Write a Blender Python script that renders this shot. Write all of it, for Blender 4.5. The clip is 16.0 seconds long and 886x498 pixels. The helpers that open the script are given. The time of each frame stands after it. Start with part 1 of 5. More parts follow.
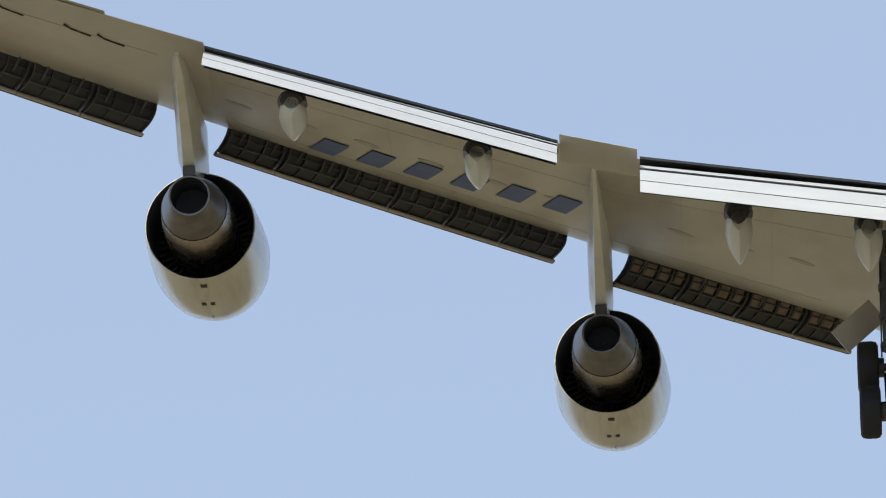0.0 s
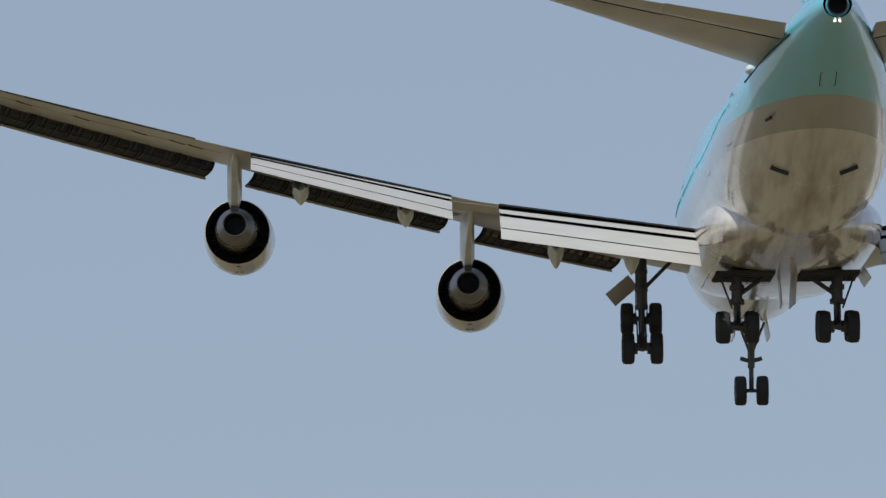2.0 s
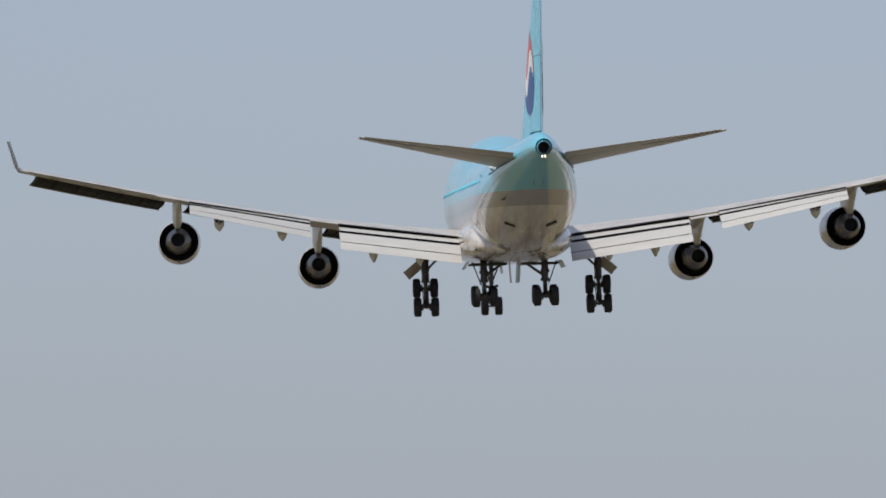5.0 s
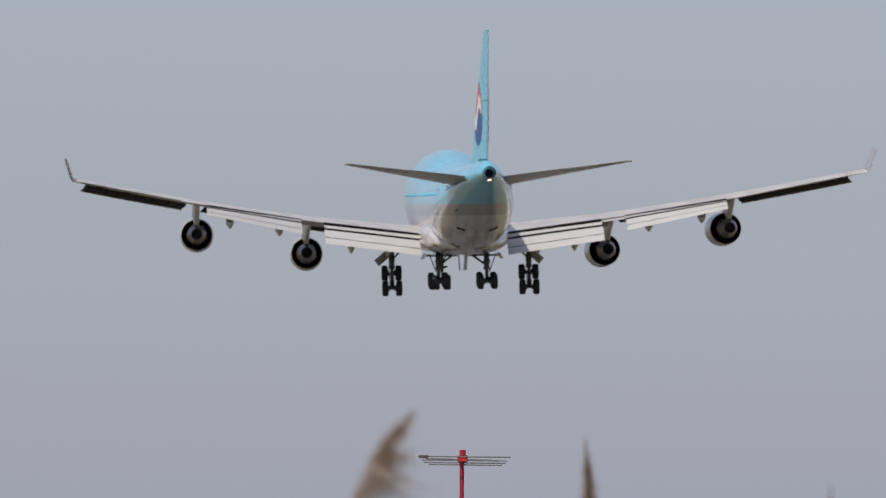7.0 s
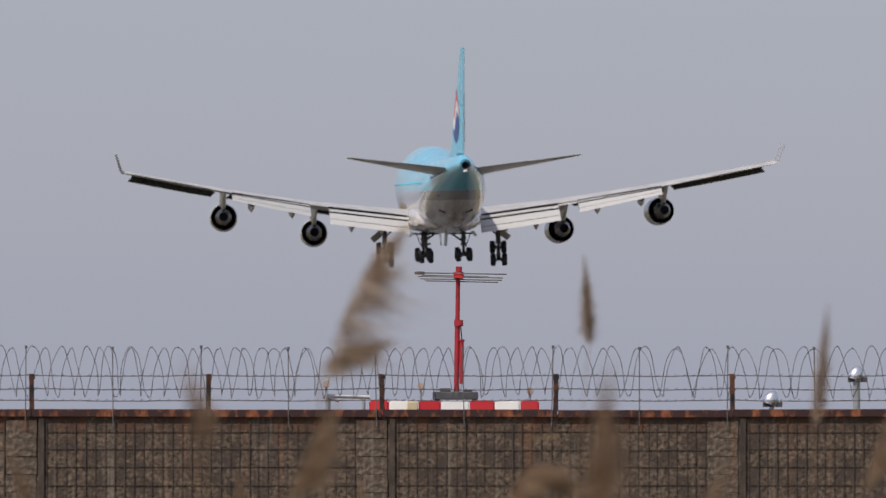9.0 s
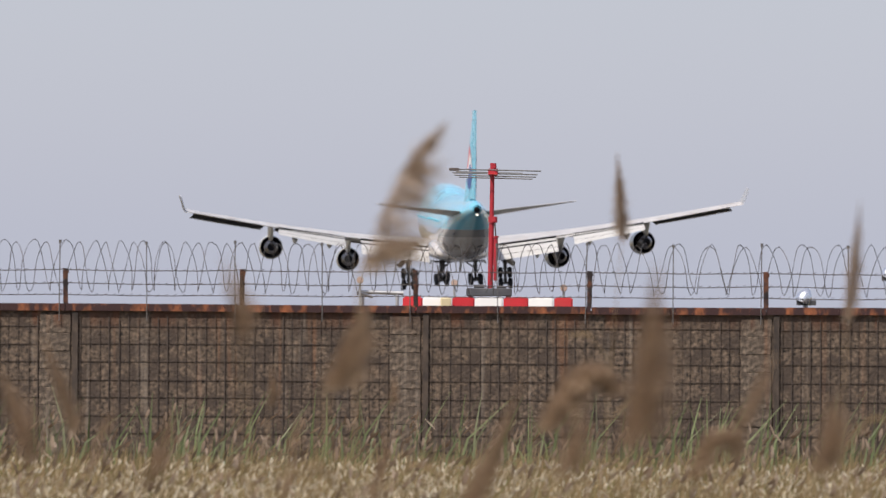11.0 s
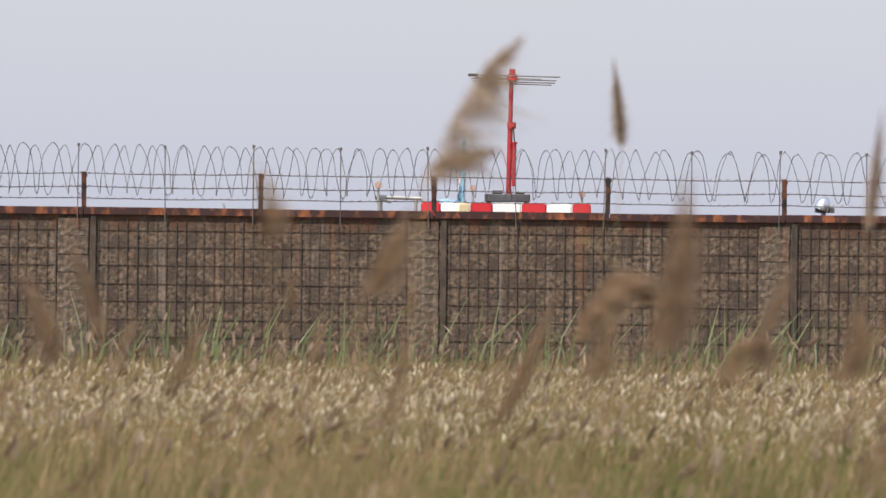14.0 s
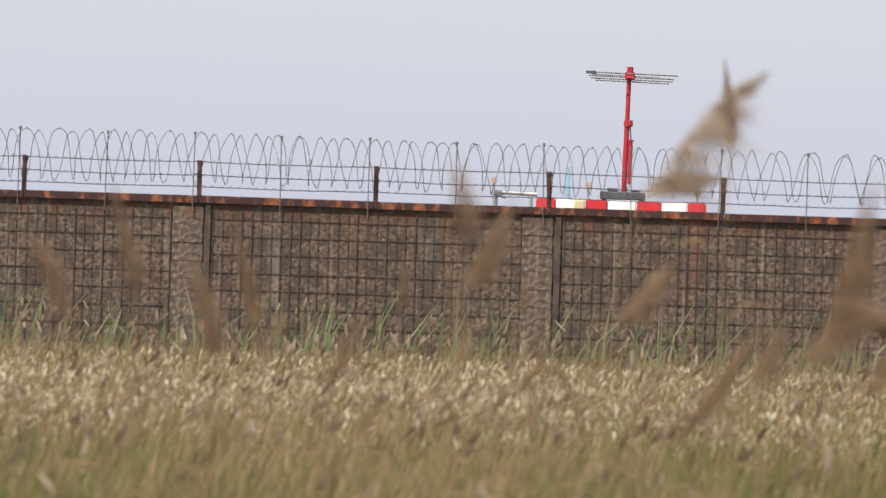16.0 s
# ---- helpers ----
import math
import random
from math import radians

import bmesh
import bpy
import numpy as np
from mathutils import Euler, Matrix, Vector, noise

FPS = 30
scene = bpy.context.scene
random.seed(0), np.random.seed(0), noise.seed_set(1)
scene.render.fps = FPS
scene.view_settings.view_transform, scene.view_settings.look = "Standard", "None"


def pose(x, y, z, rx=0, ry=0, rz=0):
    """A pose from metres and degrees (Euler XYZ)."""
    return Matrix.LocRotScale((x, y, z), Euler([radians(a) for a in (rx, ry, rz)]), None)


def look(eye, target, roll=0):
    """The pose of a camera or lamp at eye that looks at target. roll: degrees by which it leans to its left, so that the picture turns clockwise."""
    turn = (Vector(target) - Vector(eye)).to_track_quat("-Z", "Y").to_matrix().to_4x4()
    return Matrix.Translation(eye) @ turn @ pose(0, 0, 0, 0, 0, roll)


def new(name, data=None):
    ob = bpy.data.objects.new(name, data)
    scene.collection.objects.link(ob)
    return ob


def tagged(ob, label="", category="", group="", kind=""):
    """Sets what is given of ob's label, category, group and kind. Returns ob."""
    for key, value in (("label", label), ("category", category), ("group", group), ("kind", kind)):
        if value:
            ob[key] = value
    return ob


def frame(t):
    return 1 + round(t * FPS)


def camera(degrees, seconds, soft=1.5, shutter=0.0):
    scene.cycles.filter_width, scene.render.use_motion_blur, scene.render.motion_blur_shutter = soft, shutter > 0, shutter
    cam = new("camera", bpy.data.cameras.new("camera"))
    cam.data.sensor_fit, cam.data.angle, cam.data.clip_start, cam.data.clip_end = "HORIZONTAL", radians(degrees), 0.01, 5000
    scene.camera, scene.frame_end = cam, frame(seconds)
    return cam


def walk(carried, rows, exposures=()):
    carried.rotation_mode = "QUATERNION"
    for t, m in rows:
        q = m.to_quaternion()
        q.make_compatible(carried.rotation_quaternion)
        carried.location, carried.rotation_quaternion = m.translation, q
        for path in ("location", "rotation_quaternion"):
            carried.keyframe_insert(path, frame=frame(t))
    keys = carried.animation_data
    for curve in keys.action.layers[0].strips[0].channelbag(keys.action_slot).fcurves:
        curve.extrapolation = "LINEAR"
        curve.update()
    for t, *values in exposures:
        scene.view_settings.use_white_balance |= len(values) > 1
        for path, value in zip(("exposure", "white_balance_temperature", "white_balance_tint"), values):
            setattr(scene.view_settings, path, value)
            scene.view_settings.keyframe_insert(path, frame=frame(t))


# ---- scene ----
# ---- camera ----
EYE = 2.0  # height of the tripod head

def turn(heading, up, lean):
    """Turn from a heading to the left, a rise of the nose and a lean to the right, in degrees."""
    return (Matrix.Rotation(radians(heading), 4, 'Z') @ Matrix.Rotation(radians(up), 4, 'X')
            @ Matrix.Rotation(radians(lean), 4, 'Y'))


def aim(heading, up, lean):
    return Matrix.Translation((0, 0, EYE)) @ turn(heading, up, lean) @ Matrix.Rotation(radians(90), 4, 'X')


cam = camera(5.5661, 16.0, soft=1.1)
AIM = [  # seconds, heading, rise, lean
    (0, 3.9745, 18.3034, 0.0267),
    (0.5, 3.3007, 15.2113, 0.1860),
    (1, 3.0533, 12.4226, -0.1034),
    (1.5, 2.4565, 10.5278, -0.0951),
    (2, 1.7966, 9.0811, -0.0358),
    (2.5, 1.3940, 7.9117, 0.2276),
    (3, 0.8461, 6.8939, 0.0292),
    (3.5, 0.7159, 6.0400, -0.1846),
    (4, 0.6321, 5.3375, -0.0681),
    (4.5, 0.3816, 4.7134, 0.1757),
    (4.7, 0.3232, 4.4000, 0.0548),
    (6.8, 0.1580, 2.5256, 0.1575),
    (7, 0.1101, 2.3373, 0.3933),
    (7.5, 0.0601, 2.0761, 0.3278),
    (8, -0.0197, 1.6794, 0.0765),
    (8.5, 0.0572, 1.4542, 0.0400),
    (9, 0.0950, 1.1838, 0.0015),
    (9.5, 0.1387, 0.9487, 0.0612),
    (10, 0.2076, 0.7479, -0.0094),
    (10.2, 0.2231, 0.7048, -0.2516),
    (12.3, 0.3452, 0.1457, -0.3350),
    (12.5, 0.3461, 0.0798, -0.3373),
    (12.7, 0.3679, 0.0385, -0.4200),
    (12.9, 0.4534, -0.0054, -0.5000),
    (13, 0.4818, -0.0395, -0.5317),
    (13.2, 0.4874, -0.0857, -0.5600),
    (13.5, 0.4525, -0.1335, -0.5888),
    (14, 0.4185, -0.0629, -0.6528),
    (14.5, 0.4315, -0.0892, -0.7566),
    (15, 0.6129, -0.1122, -0.7707),
    (15.1, 0.6221, -0.1218, -0.7800),
    (15.2, 0.6358, -0.1257, -0.8000),
    (15.3, 0.6420, -0.1298, -0.8400),
    (15.4, 0.7921, -0.1563, -1.5500),
    (15.5, 0.8417, -0.1641, -1.6657),
    (15.6, 0.8750, -0.2803, -1.7200),
    (15.7, 1.0647, -0.3222, -1.7600),
    (15.8, 1.1687, -0.2267, -1.8000),
    (15.9, 1.1476, -0.1825, -1.8400),
    (16, 1.1350, -0.1090, -1.8756),
]
walk(cam, [(t, aim(h, u, s)) for t, h, u, s in AIM], exposures=[(0, 0.54, 6270, 4), (0.6, 0.25, 6330, 5), (1.5, -0.13, 6330, 4), (2.5, -0.13, 6380, 4), (4.5, -0.05, 6460, 8), (7.0, -0.07, 6520, 12), (8.5, -0.03, 6560, 13), (10.2, 0.03, 6600, 14), (11.6, 0.68, 6680, 12), (12.5, 0.68, 6780, 12), (13.3, 0.65, 6810, 12), (14.5, 0.76, 6820, 12), (16.0, 0.79, 6820, 11)])
cam.data.dof.use_dof, cam.data.dof.focus_distance, cam.data.dof.aperture_fstop = True, 200.0, 7.2

# ---- daylight ----
SUN_TO = Vector((-0.34, -0.50, 0.80)).normalized()
world = bpy.data.worlds.new("daylight")
world.use_nodes = True
scene.world = world
sky = world.node_tree.nodes.new("ShaderNodeTexSky")
sky.sky_type, sky.sun_disc = "NISHITA", False
sky.sun_elevation = math.asin(SUN_TO.z)
sky.sun_rotation = math.atan2(SUN_TO.x, SUN_TO.y)
sky.air_density, sky.dust_density, sky.ozone_density = 1.0, 2.2, 1.5
back = world.node_tree.nodes["Background"]
back.inputs["Strength"].default_value = 0.1
veil = world.node_tree.nodes.new("ShaderNodeVectorMath")  # the even light of a hazy day over the clear sky's
veil.operation = "MULTIPLY_ADD"
veil.inputs[1].default_value, veil.inputs[2].default_value = (0.55, 0.55, 0.55), (2.2, 2.36, 3.05)
world.node_tree.links.new(sky.outputs[0], veil.inputs[0])
# the haze brightens towards the horizon
sky_at = world.node_tree.nodes.new("ShaderNodeTexCoord")
sky_z = world.node_tree.nodes.new("ShaderNodeSeparateXYZ")
haze = world.node_tree.nodes.new("ShaderNodeMapRange")
haze.inputs["From Min"].default_value, haze.inputs["From Max"].default_value = 0.0, 0.045
haze.inputs["To Min"].default_value, haze.inputs["To Max"].default_value = 1.2, 1.0
glow = world.node_tree.nodes.new("ShaderNodeVectorMath")
glow.operation = "SCALE"
world.node_tree.links.new(sky_at.outputs["Generated"], sky_z.inputs[0])
world.node_tree.links.new(sky_z.outputs["Z"], haze.inputs["Value"])
world.node_tree.links.new(veil.outputs[0], glow.inputs[0])
world.node_tree.links.new(haze.outputs[0], glow.inputs["Scale"])
world.node_tree.links.new(glow.outputs[0], back.inputs["Color"])
sun = new("sun", bpy.data.lights.new("sun", "SUN"))
sun.data.energy, sun.data.angle, sun.data.color = 3.6, radians(0.55), (1.0, 0.95, 0.87)
sun.matrix_world = look(SUN_TO * 400, (0, 0, 0))

# ---- materials ----
def material(name, colour, rough=0.5, metal=0.0, vary=0.12, scale=3.0, grime=None, grime_scale=0.6, bump=0.0, bump_scale=30.0, sharp=(0.48, 0.72), coat=0.0, stretch=(1, 1, 1)):
    """A surface with two scales of variation in object space."""
    m = bpy.data.materials.new(name)
    m.use_nodes = True
    nt, nd, ln = m.node_tree, m.node_tree.nodes, m.node_tree.links
    b = nd["Principled BSDF"]
    tc = nd.new("ShaderNodeTexCoord")
    mp = nd.new("ShaderNodeMapping")
    mp.inputs["Scale"].default_value = stretch
    ln.new(tc.outputs["Object"], mp.inputs["Vector"])
    n1 = nd.new("ShaderNodeTexNoise")
    n1.inputs["Scale"].default_value, n1.inputs["Detail"].default_value = scale, 6
    ln.new(mp.outputs[0], n1.inputs["Vector"])
    r = nd.new("ShaderNodeMapRange")
    r.inputs["From Min"].default_value, r.inputs["From Max"].default_value = 0.3, 0.7
    r.inputs["To Min"].default_value, r.inputs["To Max"].default_value = 1 - vary, 1 + vary * 0.6
    ln.new(n1.outputs[0], r.inputs["Value"])
    mul = nd.new("ShaderNodeMix")
    mul.data_type, mul.blend_type = "RGBA", "MULTIPLY"
    mul.inputs[0].default_value = 1
    mul.inputs[6].default_value = (*colour, 1)
    ln.new(r.outputs[0], mul.inputs[7])
    out = mul.outputs[2]
    if grime:
        n2 = nd.new("ShaderNodeTexNoise")
        n2.inputs["Scale"].default_value, n2.inputs["Detail"].default_value = grime_scale, 8
        ln.new(mp.outputs[0], n2.inputs["Vector"])
        r2 = nd.new("ShaderNodeMapRange")
        r2.inputs["From Min"].default_value, r2.inputs["From Max"].default_value = sharp
        r2.inputs["To Max"].default_value = grime[3]
        ln.new(n2.outputs[0], r2.inputs["Value"])
        mx = nd.new("ShaderNodeMix")
        mx.data_type = "RGBA"
        ln.new(r2.outputs[0], mx.inputs[0])
        ln.new(out, mx.inputs[6])
        mx.inputs[7].default_value = (*grime[:3], 1)
        out = mx.outputs[2]
    ln.new(out, b.inputs["Base Color"])
    rr = nd.new("ShaderNodeMapRange")
    rr.inputs["To Min"].default_value, rr.inputs["To Max"].default_value = max(0.03, rough - 0.1), min(1, rough + 0.1)
    ln.new(n1.outputs[0], rr.inputs["Value"])
    ln.new(rr.outputs[0], b.inputs["Roughness"])
    b.inputs["Metallic"].default_value = metal
    b.inputs["Coat Weight"].default_value = coat
    b.inputs["Coat Roughness"].default_value = 0.08 if coat > 0.4 else 0.2
    if bump:
        n3 = nd.new("ShaderNodeTexNoise")
        n3.inputs["Scale"].default_value, n3.inputs["Detail"].default_value = bump_scale, 8
        ln.new(mp.outputs[0], n3.inputs["Vector"])
        bp = nd.new("ShaderNodeBump")
        bp.inputs["Strength"].default_value, bp.inputs["Distance"].default_value = bump, 0.02
        ln.new(n3.outputs[0], bp.inputs["Height"])
        ln.new(bp.outputs[0], b.inputs["Normal"])
    return m


def plant_material(name, colours, rough=0.75, glow=0.35):
    """Thin leaves: each blade takes its own colour, and some light passes through."""
    m = bpy.data.materials.new(name)
    m.use_nodes = True
    nd, ln = m.node_tree.nodes, m.node_tree.links
    b = nd["Principled BSDF"]
    g = nd.new("ShaderNodeNewGeometry")
    ramp = nd.new("ShaderNodeValToRGB")
    while len(ramp.color_ramp.elements) < len(colours):
        ramp.color_ramp.elements.new(0.5)
    for i, c in enumerate(colours):
        ramp.color_ramp.elements[i].position = i / (len(colours) - 1)
        ramp.color_ramp.elements[i].color = (*c, 1)
    ln.new(g.outputs["Random Per Island"], ramp.inputs[0])
    ln.new(ramp.outputs[0], b.inputs["Base Color"])
    b.inputs["Roughness"].default_value = rough
    t = nd.new("ShaderNodeBsdfTranslucent")
    ln.new(ramp.outputs[0], t.inputs["Color"])
    mix = nd.new("ShaderNodeMixShader")
    mix.inputs[0].default_value = glow
    ln.new(b.outputs[0], mix.inputs[1])
    ln.new(t.outputs[0], mix.inputs[2])
    ln.new(mix.outputs[0], nd["Material Output"].inputs["Surface"])
    return m


def fuselage_paint():
    """Powder blue above a silver line above white, split at two waterlines, with belly streaks."""
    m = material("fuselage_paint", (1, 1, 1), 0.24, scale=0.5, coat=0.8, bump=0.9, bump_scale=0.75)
    nd, ln = m.node_tree.nodes, m.node_tree.links
    b = nd["Principled BSDF"]
    tc = nd.new("ShaderNodeTexCoord")
    sep = nd.new("ShaderNodeSeparateXYZ")
    ln.new(tc.outputs["Object"], sep.inputs[0])
    rng = nd.new("ShaderNodeMapRange")
    rng.inputs["From Min"].default_value, rng.inputs["From Max"].default_value = 2.0, 12.0
    ln.new(sep.outputs["Z"], rng.inputs["Value"])
    ramp = nd.new("ShaderNodeValToRGB")
    ramp.color_ramp.interpolation = "CONSTANT"
    e = ramp.color_ramp.elements
    e[0].color = (0.66, 0.615, 0.555, 1)
    e[1].position, e[1].color = (SILVER_Z - 2) / 10, (0.35, 0.335, 0.31, 1)
    x = e.new((BLUE_Z - 2) / 10)
    x.color = (0.14, 0.56, 0.72, 1)
    ln.new(rng.outputs[0], ramp.inputs[0])
    mp = nd.new("ShaderNodeMapping")
    mp.inputs["Scale"].default_value = (1.6, 0.09, 0.7)
    ln.new(tc.outputs["Object"], mp.inputs["Vector"])
    n = nd.new("ShaderNodeTexNoise")
    n.inputs["Scale"].default_value, n.inputs["Detail"].default_value = 1.6, 8
    ln.new(mp.outputs[0], n.inputs["Vector"])
    r = nd.new("ShaderNodeMapRange")
    r.inputs["From Min"].default_value, r.inputs["From Max"].default_value = 0.42, 0.72
    ln.new(n.outputs[0], r.inputs["Value"])
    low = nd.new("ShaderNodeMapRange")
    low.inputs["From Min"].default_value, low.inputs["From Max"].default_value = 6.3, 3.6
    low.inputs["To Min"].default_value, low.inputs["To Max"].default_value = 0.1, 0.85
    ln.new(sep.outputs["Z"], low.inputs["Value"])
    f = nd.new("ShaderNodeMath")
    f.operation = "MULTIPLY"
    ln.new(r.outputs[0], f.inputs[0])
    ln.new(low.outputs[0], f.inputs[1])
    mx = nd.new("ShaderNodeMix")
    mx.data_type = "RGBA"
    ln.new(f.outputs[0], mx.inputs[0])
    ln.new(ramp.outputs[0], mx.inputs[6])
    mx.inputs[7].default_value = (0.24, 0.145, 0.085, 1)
    # a rusty stain along the keel
    ab = nd.new("ShaderNodeMath")
    ab.operation = "ABSOLUTE"
    ln.new(sep.outputs["X"], ab.inputs[0])
    keel = nd.new("ShaderNodeMapRange")
    keel.inputs["From Min"].default_value, keel.inputs["From Max"].default_value = 0.06, 0.5
    keel.inputs["To Min"].default_value, keel.inputs["To Max"].default_value = 0.6, 0.0
    ln.new(ab.outputs[0], keel.inputs["Value"])
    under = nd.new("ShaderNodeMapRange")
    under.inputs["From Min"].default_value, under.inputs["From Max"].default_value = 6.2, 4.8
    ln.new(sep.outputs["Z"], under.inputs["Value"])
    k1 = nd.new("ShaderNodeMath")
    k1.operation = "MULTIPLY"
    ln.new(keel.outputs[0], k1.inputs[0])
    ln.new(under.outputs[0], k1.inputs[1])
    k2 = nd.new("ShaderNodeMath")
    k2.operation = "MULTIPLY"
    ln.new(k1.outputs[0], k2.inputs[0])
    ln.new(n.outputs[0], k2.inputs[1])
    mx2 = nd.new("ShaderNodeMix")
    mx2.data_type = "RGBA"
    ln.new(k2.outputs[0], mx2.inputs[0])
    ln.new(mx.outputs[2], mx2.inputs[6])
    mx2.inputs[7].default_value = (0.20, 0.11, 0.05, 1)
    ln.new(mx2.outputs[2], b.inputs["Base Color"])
    return m


SILVER_Z, BLUE_Z = 5.55, 6.45
FUSELAGE = fuselage_paint()
WHITE = material("white_paint", (0.72, 0.71, 0.68), 0.32, vary=0.05, scale=0.8, grime=(0.42, 0.38, 0.32, 0.35), grime_scale=0.9, coat=0.2)
FLAP = material("flap_paint", (0.46, 0.45, 0.43), 0.35, vary=0.06, scale=1.2, grime=(0.40, 0.37, 0.33, 0.4), grime_scale=1.4, stretch=(0.3, 2.0, 2.0))
GREY = material("wing_grey", (0.50, 0.465, 0.42), 0.34, vary=0.13, scale=0.7, grime=(0.30, 0.245, 0.185, 0.6), grime_scale=0.5, coat=0.15, stretch=(1.2, 0.5, 1))
COWL = material("cowl_paint", (0.55, 0.505, 0.43), 0.2, vary=0.08, scale=1.0, grime=(0.30, 0.225, 0.14, 0.6), grime_scale=1.6, coat=0.45, stretch=(1.6, 0.12, 1.6))
BLUE = material("powder_blue", (0.14, 0.56, 0.72), 0.28, vary=0.05, scale=0.6, coat=0.4)
# near black: stands for shade in flap slots and the well, also dark fittings
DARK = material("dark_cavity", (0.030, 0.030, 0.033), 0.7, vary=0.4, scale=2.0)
KRUEGER = material("slat_back", (0.046, 0.047, 0.056), 0.55, vary=0.45, scale=1.6, grime=(0.03, 0.03, 0.03, 0.6))
NOZZLE = material("exhaust_metal", (0.18, 0.165, 0.16), 0.33, 0.95, vary=0.3, scale=2.5)
METAL = material("bare_metal", (0.42, 0.35, 0.285), 0.27, 1.0, vary=0.2, scale=2.0, grime=(0.25, 0.18, 0.12, 0.5), grime_scale=1.5)
# soot with a blue lift for the haze before the dark ducts
SOOT_HAZE = material("soot", (0.044, 0.049, 0.064), 0.8, vary=0.3)
# black rubber, tinted slightly blue for distance haze
RUBBER = material("tyre_rubber", (0.020, 0.021, 0.026), 0.75, vary=0.25, scale=8)
STEEL = material("gear_steel", (0.10, 0.10, 0.105), 0.45, 0.4, vary=0.3, scale=4, grime=(0.05, 0.04, 0.035, 0.6))
RIB = material("slat_rib", (0.062, 0.062, 0.070), 0.5, 0.2, vary=0.35, scale=3, grime=(0.05, 0.045, 0.04, 0.7), grime_scale=2.0)
SLAT_PANEL = material("slat_panel_brown", (0.21, 0.155, 0.125), 0.6, vary=0.35, scale=3)
WINGLET = material("winglet_grey", (0.36, 0.36, 0.37), 0.4, vary=0.1)
OUTLINE = material("seam_blue", (0.09, 0.30, 0.38), 0.5, vary=0.1)
COVER = material("access_cover_grey", (0.36, 0.34, 0.31), 0.4, vary=0.15)
VANE = material("guide_vane", (0.055, 0.057, 0.065), 0.5, 0.3, vary=0.2)
LIGHTSTEEL = material("light_steel", (0.42, 0.42, 0.42), 0.4, 0.5, vary=0.2, scale=4)
MARK_BLUE = material("marking_blue", (0.02, 0.07, 0.26), 0.4, vary=0.1)
MARK_RED = material("marking_red", (0.62, 0.09, 0.08), 0.4, vary=0.08)
MARK_WHITE = material("marking_white", (0.8, 0.8, 0.78), 0.4, vary=0.05)
GLASS = material("cabin_glass", (0.13, 0.50, 0.64), 0.25, vary=0.1)


# ---- mesh helpers ----
def part(name, bm, mat, parent=None, label="", smooth=True, origin=None):
    """Links a bmesh as one mesh object, under a thing or a part."""
    bmesh.ops.recalc_face_normals(bm, faces=bm.faces)
    if origin:
        bmesh.ops.translate(bm, vec=-Vector(origin), verts=bm.verts)
    me = bpy.data.meshes.new(name)
    bm.to_mesh(me)
    bm.free()
    mats = mat if isinstance(mat, (list, tuple)) else [mat]
    for x in mats:
        me.materials.append(x)
    if smooth:
        me.shade_smooth()
        me.set_sharp_from_angle(angle=radians(38))
    ob = new(name, me)
    if parent:
        ob.parent = parent
    if origin:
        ob.location = origin if not parent else Vector(origin)
    if label:
        tagged(ob, label)
    return ob


def loft(bm, rings, cap=True):
    rows = [[bm.verts.new(p) for p in ring] for ring in rings]
    n = len(rows[0])
    for a, b in zip(rows, rows[1:]):
        for i in range(n):
            bm.faces.new((a[i], a[(i + 1) % n], b[(i + 1) % n], b[i]))
    if cap:
        bm.faces.new(rows[0][::-1])
        bm.faces.new(rows[-1])
    return bm


def box(bm, lo, hi, m=None):
    vs = [bm.verts.new((x, y, z)) for x in (lo[0], hi[0]) for y in (lo[1], hi[1]) for z in (lo[2], hi[2])]
    for f in ((0, 1, 3, 2), (4, 6, 7, 5), (0, 4, 5, 1), (2, 3, 7, 6), (0, 2, 6, 4), (1, 5, 7, 3)):
        bm.faces.new([vs[i] for i in f])
    if m:
        bmesh.ops.transform(bm, matrix=m, verts=vs)
    return vs


def tube(bm, a, b, r, r2=None, n=12):
    """A round bar from a to b."""
    a, b = Vector(a), Vector(b)
    q = (b - a).to_track_quat("Z", "Y")
    rings = []
    for c, rad in ((a, r), (b, r if r2 is None else r2)):
        rings.append([c + q @ Vector((rad * math.cos(2 * math.pi * i / n), rad * math.sin(2 * math.pi * i / n), 0)) for i in range(n)])
    return loft(bm, rings)


def lathe(bm, profile, centre, n=40, axis="Y", closed=False):
    """Revolves (along, radius) pairs round an axis through centre."""
    rings = []
    for d, r in profile:
        ring = []
        for i in range(n):
            a = 2 * math.pi * i / n
            u, w = r * math.cos(a), r * math.sin(a)
            ring.append(Vector(centre) + Vector((u, d, w) if axis == "Y" else (d, u, w) if axis == "X" else (u, w, d)))
        rings.append(ring)
    return loft(bm, rings, cap=not closed)


UPPER, LOWER = 0.8, 0.9  # share of the thickness above and below the chord line


def foil(le, te, thick, n=14, side=None, c0=0.0, c1=1.0):
    """A ring round an aerofoil from le to te; side is the direction of its thickness."""
    le, te = Vector(le), Vector(te)
    chord = te - le
    if side is None:
        side = Vector((0, chord.z, -chord.y)).normalized()
        side = side if side.z > 0 else -side
    length = chord.length

    def half(c):
        return 5 * thick * length * (0.2969 * math.sqrt(c) - 0.126 * c - 0.3516 * c * c + 0.2843 * c ** 3 - 0.1015 * c ** 4) + 0.004
    cs = [c0 + (c1 - c0) * 0.5 * (1 - math.cos(math.pi * i / n)) for i in range(n + 1)]
    up = [le + chord * c + side * half(c) * UPPER for c in reversed(cs)]
    low = [le + chord * c - side * half(c) * LOWER for c in cs[1:]]
    return up + low
